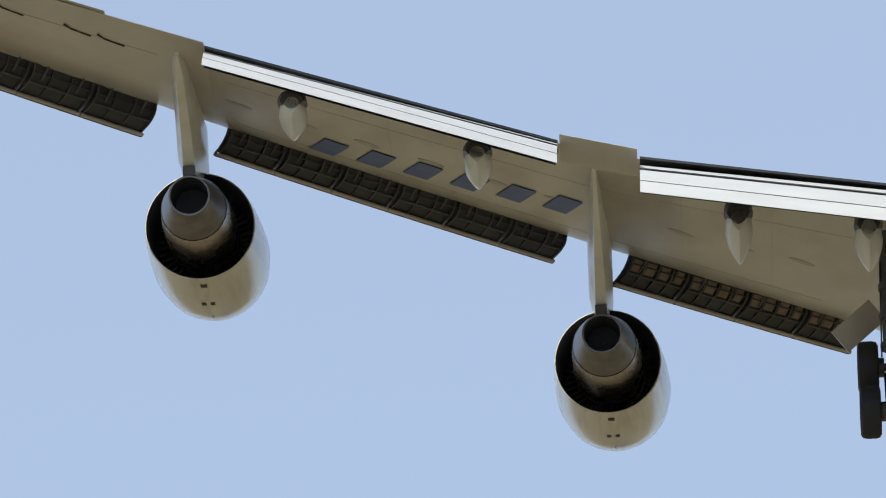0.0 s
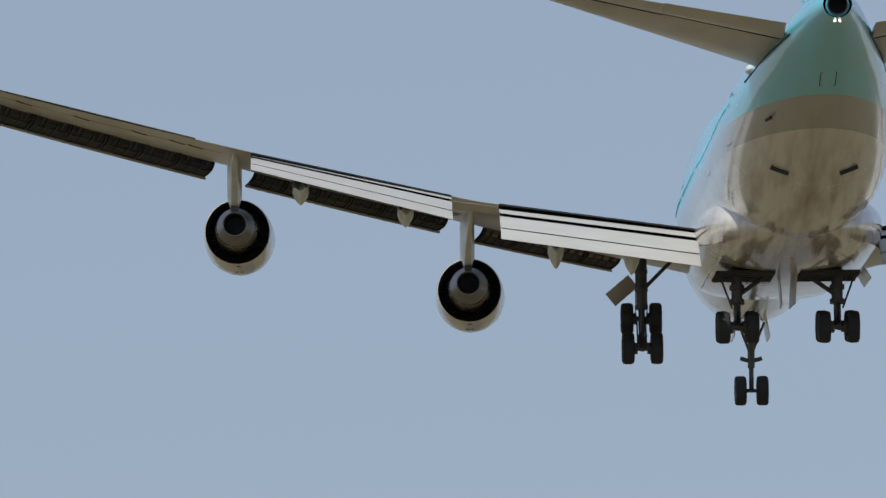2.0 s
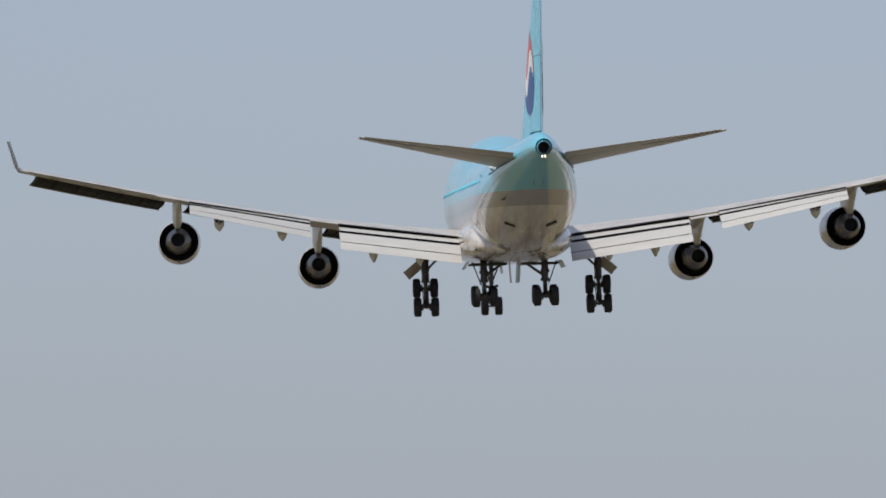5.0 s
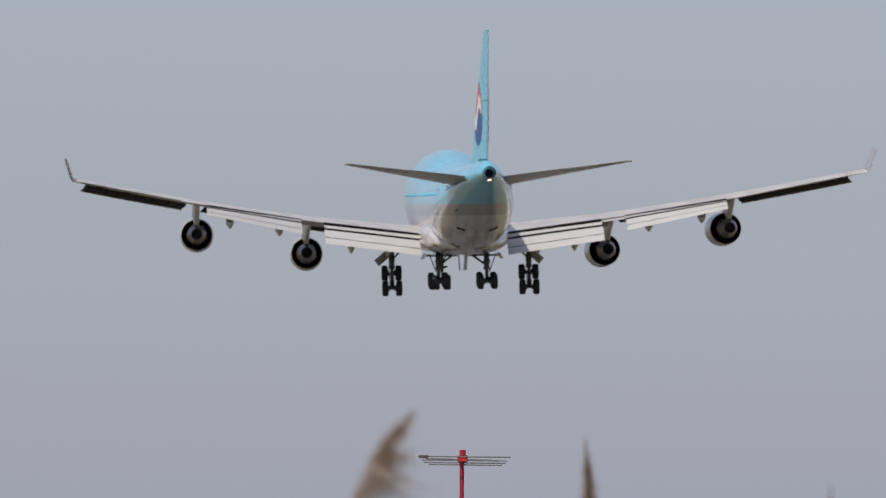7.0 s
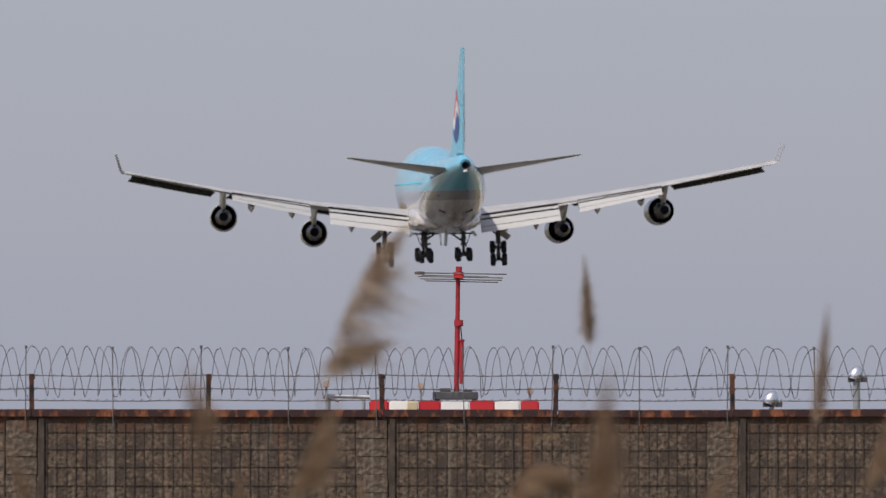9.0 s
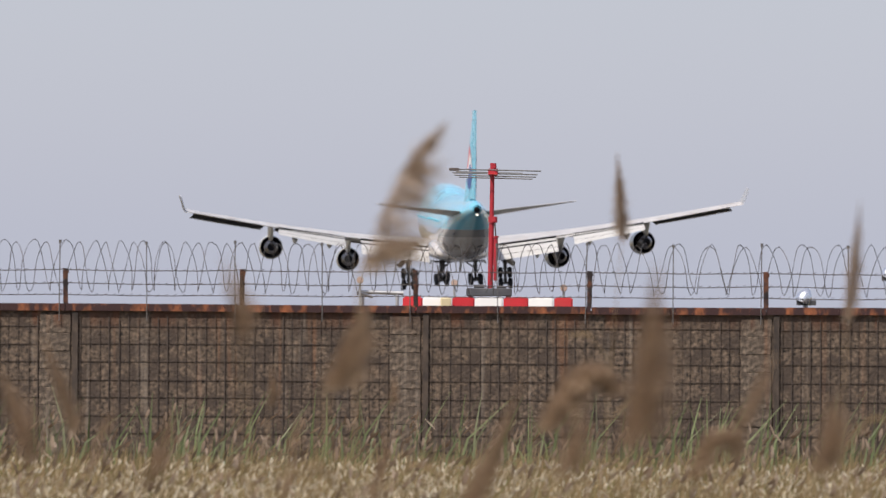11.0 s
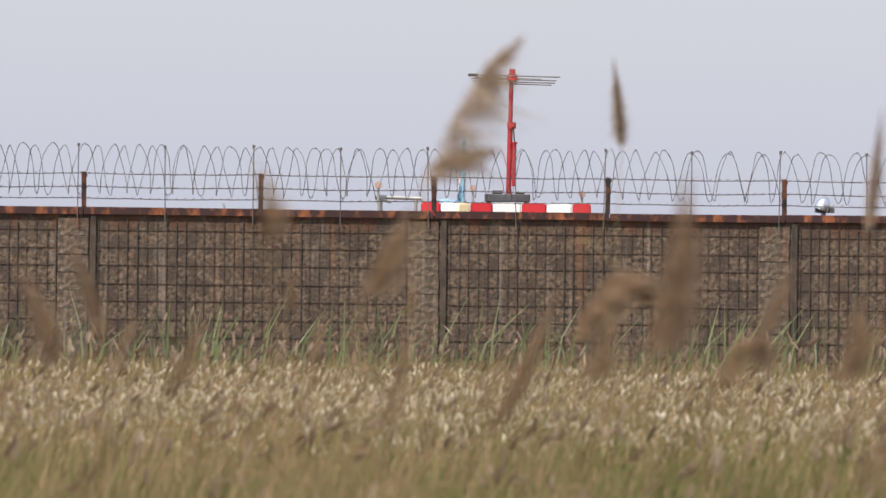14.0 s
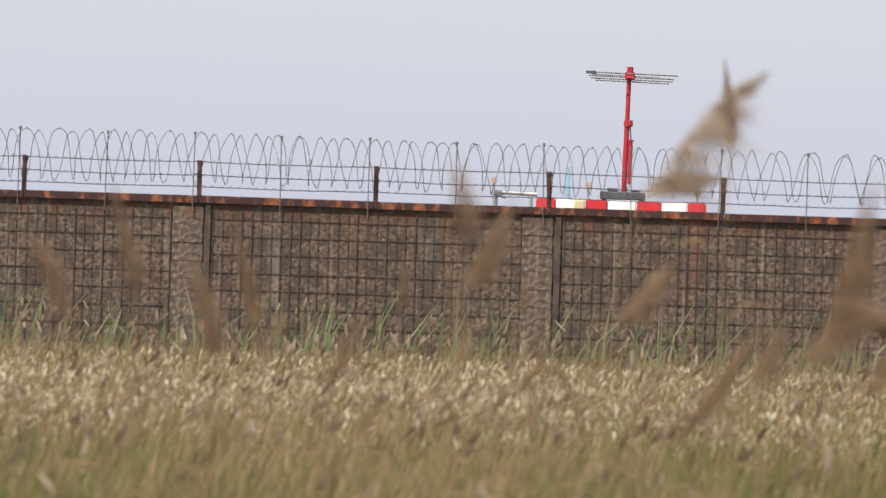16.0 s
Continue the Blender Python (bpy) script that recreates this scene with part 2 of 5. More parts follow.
# ---- the airliner ----
# Plane space: x right, y forward, z up; the wheels of the level trucks touch z = -0.33.
plane = tagged(new("airliner"), "four-engined wide-body airliner, powder blue over white, flaps and landing gear down", "airliner")


def spread(table, y):
    """Interpolates a table of rows by their first column, which falls."""
    for a, b in zip(table, table[1:]):
        if a[0] >= y >= b[0]:
            k = (a[0] - y) / (a[0] - b[0])
            return [p + (q - p) * k for p, q in zip(a[1:], b[1:])]
    return list(table[-1][1:])


HULL = [  # y, belly, crown, half width
    (33.4, 4.9, 5.3, 0.2), (33.0, 4.3, 5.9, 0.8), (31.5, 3.5, 7.3, 1.75), (29.5, 3.05, 8.9, 2.45), (27, 2.85, 10.2, 2.9),
    (24, 2.72, 10.85, 3.15), (20, 2.7, 11.0, 3.25), (12, 2.7, 10.95, 3.25), (8, 2.7, 10.75, 3.25), (4, 2.7, 10.2, 3.25), (1, 2.7, 9.75, 3.25),
    (-12, 2.7, 9.6, 3.25), (-15, 2.95, 9.6, 3.2), (-18, 3.65, 9.6, 3.05), (-22, 4.85, 9.65, 2.7), (-26, 6.0, 9.75, 2.18),
    (-30, 7.1, 9.85, 1.52), (-33, 7.9, 9.8, 0.96), (-34.5, 8.25, 9.55, 0.66), (-35, 8.40, 9.2, 0.42)]


def hull_ring(y, n=56):
    lo, hi, w = spread(HULL, y)
    mid, half = (lo + hi) / 2, (hi - lo) / 2
    slim = 0.30 * max(0.0, min(1.0, (-16 - y) / 10)) * max(0.0, min(1.0, (y + 35.2) / 2))  # the crown narrows towards the fin
    ring = []
    for i in range(n):
        s, c = math.sin(2 * math.pi * i / n), -math.cos(2 * math.pi * i / n)
        ring.append(Vector((w * s * (1 - slim * max(0.0, c)), y, mid + half * c)))
    return ring


def fuselage():
    bm = bmesh.new()
    ys = [33.4, 33.2, 33.0, 32.5, 32, 31.5] + [31 - i for i in range(65)] + [-34.5, -35]
    rings = []
    for y in ys:
        r = [sum((Vector(p) for p in ps), Vector()) / 3 for ps in zip(hull_ring(min(33.4, y + 0.7)), hull_ring(y), hull_ring(max(-35, y - 0.7)))]
        for p in r:
            p.y = y
        rings.append(r)
    loft(bm, rings, cap=False)
    bm.verts.ensure_lookup_table()
    bm.faces.new(bm.verts[:len(rings[0])])
    return part("fuselage", bm, FUSELAGE, plane)


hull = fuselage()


def fairing():
    """The bulge where the wings pass under the body."""
    bm = bmesh.new()
    rings = []
    n = 36
    for y, w, lo, hi in ((16, 1.6, 2.9, 3.3), (13, 2.8, 2.62, 4.0), (9, 3.35, 2.44, 4.4), (3, 3.55, 2.36, 5.2), (-3, 3.6, 2.36, 5.4), (-5, 3.5, 2.37, 5.3), (-6.5, 3.32, 2.40, 5.1), (-8, 3.06, 2.46, 4.8), (-9.5, 2.74, 2.55, 4.45), (-11, 2.2, 2.66, 4.0), (-12.5, 1.4, 2.78, 3.5)):
        ring = []
        for i in range(n):
            a = 2 * math.pi * i / n
            s, c = math.sin(a), math.cos(a)
            ring.append((w * math.copysign(abs(s) ** 0.85, s), y, (lo + hi) / 2 - (hi - lo) / 2 * math.copysign(abs(c) ** 0.85, c)))
        rings.append(ring)
    loft(bm, rings)
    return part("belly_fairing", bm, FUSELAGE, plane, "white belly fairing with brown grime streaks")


belly = fairing()

def hull_ring_x(y, z):
    """Half width of the hull at a height, with the narrowed crown."""
    lo, hi, w = spread(HULL, y)
    c = max(-1, min(1, (z - (lo + hi) / 2) / ((hi - lo) / 2)))
    slim = 0.30 * max(0.0, min(1.0, (-16 - y) / 10)) * max(0.0, min(1.0, (y + 35.2) / 2))
    return w * math.sqrt(1 - c * c) * (1 - slim * max(0.0, c))


# tail cone outlet, lights and belly outlets
bm = bmesh.new()
lathe(bm, [(-34.9, 0.372), (-35.16, 0.365), (-35.16, 0.34), (-34.2, 0.32), (-34.2, 0.01)], (0, 0, 8.79), 24, closed=True)
part("tail_outlet", bm, SOOT_HAZE, hull, "sooty round outlet in the tail cone")
bm = bmesh.new()
lathe(bm, [(-34.9, 0.43), (-35.0, 0.41), (-35.05, 0.39), (-35.05, 0.38), (-34.7, 0.375)], (0, 0, 8.79), 28, closed=True)
part("tail_collar", bm, BLUE, hull, "powder blue collar round the outlet")
GLOW = bpy.data.materials.new("tail_light_glow")
GLOW.use_nodes = True
GLOW.node_tree.nodes["Principled BSDF"].inputs["Emission Color"].default_value = (1, 0.75, 0.6, 1)
GLOW.node_tree.nodes["Principled BSDF"].inputs["Emission Strength"].default_value = 3
for x in (-0.09, 0.09):
    bm = bmesh.new()
    bmesh.ops.create_uvsphere(bm, u_segments=10, v_segments=6, radius=0.05, matrix=pose(x, -34.75, 8.25))
    part("tail_light", bm, GLOW, hull, "lit tail light")
for s in (-1, 1):
    bm = bmesh.new()
    tube(bm, (s * 0.95, -20.0, 4.37), (s * 1.6, -19.9, 4.62), 0.1, 0.1, 10)
    part("belly_outlet", bm, DARK, hull, "dark slot outlet in the belly")
bm = bmesh.new()
tube(bm, (-1.80, -24.1, 6.0), (-1.95, -23.6, 5.95), 0.06, 0.06, 8)
part("drain_mast", bm, DARK, hull)


def hull_x(y, z, out=0.0):
    lo, hi, w = spread(HULL, y)
    c = max(-1, min(1, (z - (lo + hi) / 2) / ((hi - lo) / 2)))
    return w * math.sqrt(1 - c * c) + out


def cabin_windows():
    bm = bmesh.new()
    n = 12
    loft(bm, [[(d, 0.09 * math.cos(2 * math.pi * i / n), 0.13 * math.sin(2 * math.pi * i / n)) for i in range(n)] for d in (-0.012, 0.012)])
    first = None
    for s in (-1, 1):
        for i in range(88):
            y = 27.0 - i * 0.51
            if abs(y % 11 - 5.5) < 0.6:
                continue
            if first is None:
                first = part("cabin_window", bm, GLASS, hull)
                ob = first
            else:
                ob = new("cabin_window", first.data)
                ob.parent = hull
            ob.location = (s * hull_x(y, 7.25, 0.0), y, 7.25)
            ob.rotation_euler = (0, s * radians(-14), 0)
    for s in (-1, 1):
        for y in (-17.2, -6.5, 16.5):
            bm2 = bmesh.new()
            z0, z1, w = 5.75, 7.65, 0.55
            for a, b in (((-w, z0), (w, z0)), ((w, z0), (w, z1)), ((w, z1), (-w, z1)), ((-w, z1), (-w, z0))):
                tube(bm2, (s * hull_x(y + a[0], a[1]), y + a[0], a[1]), (s * hull_x(y + b[0], b[1]), y + b[0], b[1]), 0.014, n=6)
            part("cabin_door", bm2, OUTLINE, hull, "outlined cabin door")


cabin_windows()

# ---- wings ----
def le(x):
    return Vector((x, 14.2 - 0.83 * (x - 3.3), te(x).z + 0.16))


def te(x):
    """The rear edge of the fixed wing, flaps apart."""
    y = -1.35 - 0.09 * (x - 3.3) if x < 12 else -2.13 - 0.605 * (x - 12)
    return Vector((x, y, 4.10 + 0.115 * (x - 3.3) + 0.00165 * (x - 3.3) ** 2))


def flip(p, s):
    return Vector((p[0] * s, p[1], p[2]))


def surface(name, stations, mat, parent, s, label="", n=14, c0=0.0, c1=1.0, side=None):
    bm = bmesh.new()
    loft(bm, [[flip(p, s) for p in foil(a, b, t, n, side, c0, c1)] for a, b, t in stations])
    return part(name, bm, mat, parent, label)


def low_side(x, y):
    """The height of the wing's underside."""
    a, b = le(x), te(x)
    c = max(0.02, min(1, (a.y - y) / (a.y - b.y)))
    t = 0.095 - 0.02 * min(1, (x - 3) / 12)
    h = 5 * t * (a.y - b.y) * (0.2969 * math.sqrt(c) - 0.126 * c - 0.3516 * c * c + 0.2843 * c ** 3 - 0.1015 * c ** 4) * LOWER
    return a.z + (b.z - a.z) * c - h


def flap(wing, s, x0, x1, a0, b0, a1, b1):
    """A triple-slotted flap between two end sections a (front) to b (rear)."""
    for lo, hi, t, droop in ((0.10, 0.285, 0.10, 1.0), (0.375, 0.715, 0.09, 0.0), (0.74, 1.0, 0.07, 0.0)):
        st = []
        for x, a, b in ((x0, a0, b0), (x1, a1, b1)):
            a, b = Vector(a), Vector(b)
            bow = Vector((0, -0.10, 0.10))
            p = a + (b - a) * lo + bow * math.sin(math.pi * lo) * 1.1
            q = a + (b - a) * hi + bow * math.sin(math.pi * hi) * 1.1
            p, q = p + Vector((0, -0.10, 0.0)) * droop, q + Vector((0, -0.02, 0.03)) * droop
            st.append((Vector((x, p.y, p.z)), Vector((x, q.y, q.z)), t))
        surface("flap_panel", st, FLAP, wing, s, "extended white flap panel", n=8)
    # an added dark sheet behind the panels gives the slots their shade
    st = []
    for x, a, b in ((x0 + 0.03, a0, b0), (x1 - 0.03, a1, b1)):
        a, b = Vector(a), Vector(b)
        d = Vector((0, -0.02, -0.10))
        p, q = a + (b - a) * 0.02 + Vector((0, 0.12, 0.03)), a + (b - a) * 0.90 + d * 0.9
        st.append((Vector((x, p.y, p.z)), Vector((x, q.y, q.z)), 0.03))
    surface("flap_slot_shade", st, DARK, wing, s, "added dark sheet for the shade in the slots between the flap panels", n=6)


SWEEP = Vector((0.638, 0.770, 0.0))  # square to the leading edge, forward and outboard


def krueger(wing, s, x0, x1, pieces, light):
    """A leading-edge flap swung forward and down, its ribbed hollow back towards the rear."""
    rows = 12

    def at(x, u, back=0.0, down=0.0):
        """A point of the flap's hollow back: u runs from the hinge to the nose."""
        size = 0.68 * (1.2 if light else 1.16 if x > 22 else 1.0 + 0.12 * (20 - x) / 15)
        run = -0.34 + size * (0.10 * u + 0.72 * u ** 1.7) - back
        fall = -0.10 - size * (1.02 * u - 0.22 * u * u) - down
        p = Vector((x, le(x).y, le(x).z + fall)) + SWEEP * run
        return Vector((p.x * s, p.y, p.z))

    for k in range(pieces):
        xa, xb = x0 + (x1 - x0) * k / pieces + 0.012, x0 + (x1 - x0) * (k + 1) / pieces - 0.012
        us = [i / rows for i in range(rows + 1)]
        bm = bmesh.new()
        rings = []
        for x in (xa, (xa + xb) / 2, xb):
            rings.append([at(x, u, -0.07, -0.01) for u in us] + [at(x, 1.0, -0.12, 0.03), at(x, 1.0, -0.08, 0.085), at(x, 1.0, 0.0, 0.095), at(x, 1.0, 0.05, 0.055)] + [at(x, u) for u in us[::-1]])
        loft(bm, rings)
        part("leading_edge_flap", bm, KRUEGER, wing, "dark ribbed back of a lowered leading-edge flap")
        bm = bmesh.new()
        tube(bm, at(xa, 1.0, 0.02, 0.05), at(xb, 1.0, 0.02, 0.05), 0.046, n=10)
        part("nose_rim", bm, GREY, wing, "pale rounded nose of the leading-edge flap")
        # arched ribs with deep webs
        ribs = 3 if not light else 4
        for r in range(ribs + 1):
            x = xa + 0.05 + (xb - xa - 0.10) * r / ribs
            deep = 0.11 if r in (0, ribs) else 0.07
            bm = bmesh.new()
            web = []
            for i in range(9):
                u = 0.04 + 0.94 * i / 8
                d = deep * (0.35 + 0.65 * math.sin(math.pi * u))
                web.append([at(x - 0.016, u, 0.0), at(x + 0.016, u, 0.0), at(x + 0.016, u, d, d * 0.4), at(x - 0.016, u, d, d * 0.4)])
            loft(bm, web)
            part("rib", bm, STEEL if r % 2 else RIB, wing, smooth=False)
        for name, u, r, inset, mat in (("stiffener", 0.62, 0.026, 0.03, STEEL), ("stiffener", 0.34, 0.020, 0.05, RIB), ("hinge_bar", 0.10, 0.018, 0.2, LIGHTSTEEL)):
            bm = bmesh.new()
            tube(bm, at(xa + inset, u, 0.05, 0.03), at(xb - inset, u, 0.05, 0.03), r, n=6)
            part(name, bm, mat, wing)
        # actuator arms from the wing
        for f in (0.22, 0.78):
            x = xa + (xb - xa) * f
            bm = bmesh.new()
            tube(bm, at(x, 0.0, 0.30, -0.02), at(x, 0.52, 0.05, 0.02), 0.030, n=6)
            tube(bm, at(x - 0.05, 0.10, 0.16, 0.0), at(x + 0.05, 0.10, 0.16, 0.0), 0.045, n=8)
            part("hinge_arm", bm, STEEL, wing)
        if light:
            for r in range(4):
                xc = xa + 0.05 + (xb - xa - 0.10) * (r + 0.5) / 4
                bm = bmesh.new()
                loft(bm, [[at(xc - 0.105, u, 0.02, 0.0), at(xc + 0.105, u, 0.02, 0.0), at(xc + 0.105, u, 0.035, 0.01), at(xc - 0.105, u, 0.035, 0.01)] for u in (0.22, 0.34, 0.46, 0.56)])
                part("access_panel", bm, SLAT_PANEL, wing, "brown lightening panel")


ailerons = {}


def wing(s):
    xs = [2.6, 3.3, 5, 7, 9, 11, 12, 13, 15, 17, 19, 20.8]
    inner = [(le(x), te(x), 0.095 - 0.02 * min(1, (x - 3) / 12)) for x in xs]
    w = surface("wing", inner, GREY, plane, s, "light grey wing with stained underside", n=18)
    outer = [(le(x), te(x) + Vector((0, -0.55, -0.02)), 0.07) for x in (20.8, 22.5, 25, 28, 30.5, 31.5)]
    surface("outer_wing", outer, GREY, w, s, "light grey outer wing panel", n=18)
    # drooped ailerons
    up = 1.0 if s < 0 else -0.55
    a, b = te(11.25), te(13.0)
    ailerons[s] = surface("inboard_aileron", [(a + Vector((0, 0.25, -0.22 - 0.16 * up)), a + Vector((0, -1.0, -0.17 + 0.13 * up)), 0.11), (b + Vector((0, 0.25, -0.22 - 0.16 * up)), b + Vector((0, -0.95, -0.17 + 0.13 * up)), 0.11)], GREY, w, s, "inboard aileron")
    up = 1.0 if s < 0 else 0.1
    a, b = te(22.9) + Vector((0, -0.45, 0)), te(30.9) + Vector((0, -0.45, 0))
    surface("outboard_aileron", [(a + Vector((0, 0.3, 0.01)), a + Vector((0, -0.26, 0.02 * up)), 0.10), (b + Vector((0, 0.3, 0.01)), b + Vector((0, -0.24, 0.02 * up)), 0.10)], GREY, w, s, "outboard aileron")
    # flaps
    flap(w, s, 3.5, 11.2, (0, -1.05, 4.10), (0, -4.90, 2.36), (0, -1.65, 5.03), (0, -5.50, 3.43))
    flap(w, s, 13.05, 20.8, (0, -2.25, 5.43), (0, -5.40, 4.20), (0, -6.9, 6.60), (0, -8.95, 5.82))
    # dark strips painted in as the shade between the wing and the flaps
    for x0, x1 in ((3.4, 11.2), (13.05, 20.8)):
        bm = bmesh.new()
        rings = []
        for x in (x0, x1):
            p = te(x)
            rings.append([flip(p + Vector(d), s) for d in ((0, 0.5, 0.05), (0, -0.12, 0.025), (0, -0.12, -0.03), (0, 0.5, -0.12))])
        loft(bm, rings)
        part("cove_shade", bm, DARK, w, "added dark strip for the shade in the cove ahead of the flaps", smooth=False)
    krueger(w, s, 22.4, 30.6, 6, False)
    krueger(w, s, 13.2, 20.85, 6, False)
    krueger(w, s, 6.1, 11.75, 4, True)
    # flap track fairings
    for x, k in ((18.9, 0.92), (14.85, 0.92), (9.0, 1.34), (6.05, 1.24)):
        bm = bmesh.new()
        y, z = te(x).y - 0.8, te(x).z - 0.20
        rings = []
        for dy, dz, rx, rz in ((2.05, -0.66, 0.05, 0.05), (1.98, -0.69, 0.15, 0.17), (1.7, -0.78, 0.23, 0.30), (1.3, -0.90, 0.29, 0.44), (0.85, -0.98, 0.32, 0.53), (0.45, -1.0, 0.32, 0.53), (0.05, -0.95, 0.28, 0.38), (-0.22, -0.90, 0.18, 0.20)):
            rings.append([(s * x + rx * math.cos(2 * math.pi * i / 16) * (1 - 0.55 * max(0, -math.sin(2 * math.pi * i / 16)) ** 1.5), y + dy, z + dz * k + rz * k * math.sin(2 * math.pi * i / 16)) for i in range(16)])
        loft(bm, rings)
        part("flap_track_fairing", bm, WHITE, w, "grey-white flap track fairing")
        bm = bmesh.new()
        loft(bm, [[(s * x + rx * math.cos(2 * math.pi * i / 16) * (1 - 0.55 * max(0, -math.sin(2 * math.pi * i / 16)) ** 1.5), y + dy, z + dz * k + rz * k * math.sin(2 * math.pi * i / 16)) for i in range(16)]
                  for dy, dz, rx, rz in ((0.60, -0.70, 0.335, 0.33), (0.15, -0.72, 0.33, 0.33), (-0.22, -0.80, 0.26, 0.20))])
        part("fairing_gap", bm, STEEL, w, "dark rear end of the fairing")
    # skin seams on the underside
    for c, xa, xb in ((0.22, 7.0, 20.5), (0.70, 4.5, 20.5)):
        bm = bmesh.new()
        pts = []
        for k in range(25):
            x = xa + (xb - xa) * k / 24
            y = le(x).y + (te(x).y - le(x).y) * c
            pts.append((s * x, y, low_side(x, y) + 0.002))
        for p, q in zip(pts, pts[1:]):
            tube(bm, p, q, 0.011, n=5)
        part("skin_seam", bm, COVER, w)
    for x in (8.2, 10.3, 14.6, 16.9, 19.3):
        bm = bmesh.new()
        pts = [(s * x, le(x).y + (te(x).y - le(x).y) * c, low_side(x, le(x).y + (te(x).y - le(x).y) * c) + 0.002) for c in (0.22, 0.34, 0.46, 0.58, 0.7, 0.82, 0.95)]
        for p, q in zip(pts, pts[1:]):
            tube(bm, p, q, 0.009, n=5)
        part("skin_seam", bm, COVER, w)
    # hinge seam and dark joints of the outer panel
    bm = bmesh.new()
    pts = []
    for k in range(13):
        x = 21.9 + 8.6 * k / 12
        y = le(x).y + (te(x).y - 0.55 - le(x).y) * 0.74
        pts.append((s * x, y, low_side(x, y) - 0.03))
    for p, q in zip(pts, pts[1:]):
        tube(bm, p, q, 0.014, n=5)
    part("hinge_seam", bm, COVER, w)
    for k in (1, 2, 4, 7, 10):
        bm = bmesh.new()
        a, b = Vector(pts[k]), Vector(pts[k]).lerp(Vector(pts[k + 1]), 0.6)
        tube(bm, a + Vector((0, 0.1, -0.01)), b + Vector((0, -0.02, -0.01)), 0.026, n=6)
        tube(bm, b + Vector((0, -0.02, -0.01)), b + Vector((s * 0.12, -0.32, 0)), 0.02, n=6)
        part("joint_gap", bm, DARK, w)
    # oval access panels along the underside
    for k in range(16):
        x = 7.5 + k * 1.42
        if min(abs(x - 12.26), abs(x - 21.45)) < 0.6:
            continue
        yc = le(x).y * 0.52 + te(x).y * 0.48
        bm = bmesh.new()
        rings = []
        for off, r in ((-0.010, 1.0), (0.04, 1.0)):
            rings.append([(s * (x + 0.30 * r * math.cos(2 * math.pi * i / 18)), yc + 0.15 * r * math.sin(2 * math.pi * i / 18) - 0.25 * math.cos(2 * math.pi * i / 18),
                           low_side(x + 0.30 * r * math.cos(2 * math.pi * i / 18), yc + 0.15 * r * math.sin(2 * math.pi * i / 18) - 0.25 * math.cos(2 * math.pi * i / 18)) + off) for i in range(18)])
        loft(bm, rings)
        part("access_cover", bm, COVER, w, "oval access cover")
    # winglet
    bm = bmesh.new()
    a0, b0 = le(31.5), te(31.5) + Vector((0, -0.5, 0))
    rings = [foil(a0, b0, 0.08, 8), foil(a0 + Vector((0.12, -1.0, 0.18)), b0 + Vector((0.1, -0.35, 0.18)), 0.07, 8, Vector((-0.8, 0, 0.6)).normalized()),
             foil(a0 + Vector((0.62, -2.75, 1.75)), b0 + Vector((0.6, -1.3, 1.75)), 0.06, 8, Vector((-1, 0, 0.2)).normalized())]
    loft(bm, [[flip(p, s) for p in r] for r in rings])
    part("winglet", bm, WINGLET, w, "grey raked winglet")
    return w


wings = {s: wing(s) for s in (-1, 1)}

# registration bars under the left wing
for i in range(6):
    x = 13.05 + 1.06 * i
    bm = bmesh.new()
    yc = le(x).y - 2.3 - 1.75 * (1 - i / 5)
    rows = []
    for k in (0, 1):
        for j in range(7):
            v = -0.75 + 1.5 * j / 6
            for u in (-0.27, 0.27):
                px, py = x + u + v * 0.28, yc + v - (u + v * 0.28) * 0.83
                rows.append(bm.verts.new((-px, py, low_side(px, py) - (0.012 if k else 0.03))))
    for k in (0, 1):
        for j in range(6):
            q = [rows[k * 14 + j * 2], rows[k * 14 + j * 2 + 1], rows[k * 14 + j * 2 + 3], rows[k * 14 + j * 2 + 2]]
            bm.faces.new(q)
    part("marking_bar", bm, MARK_BLUE, wings[-1], "blue painted bar")


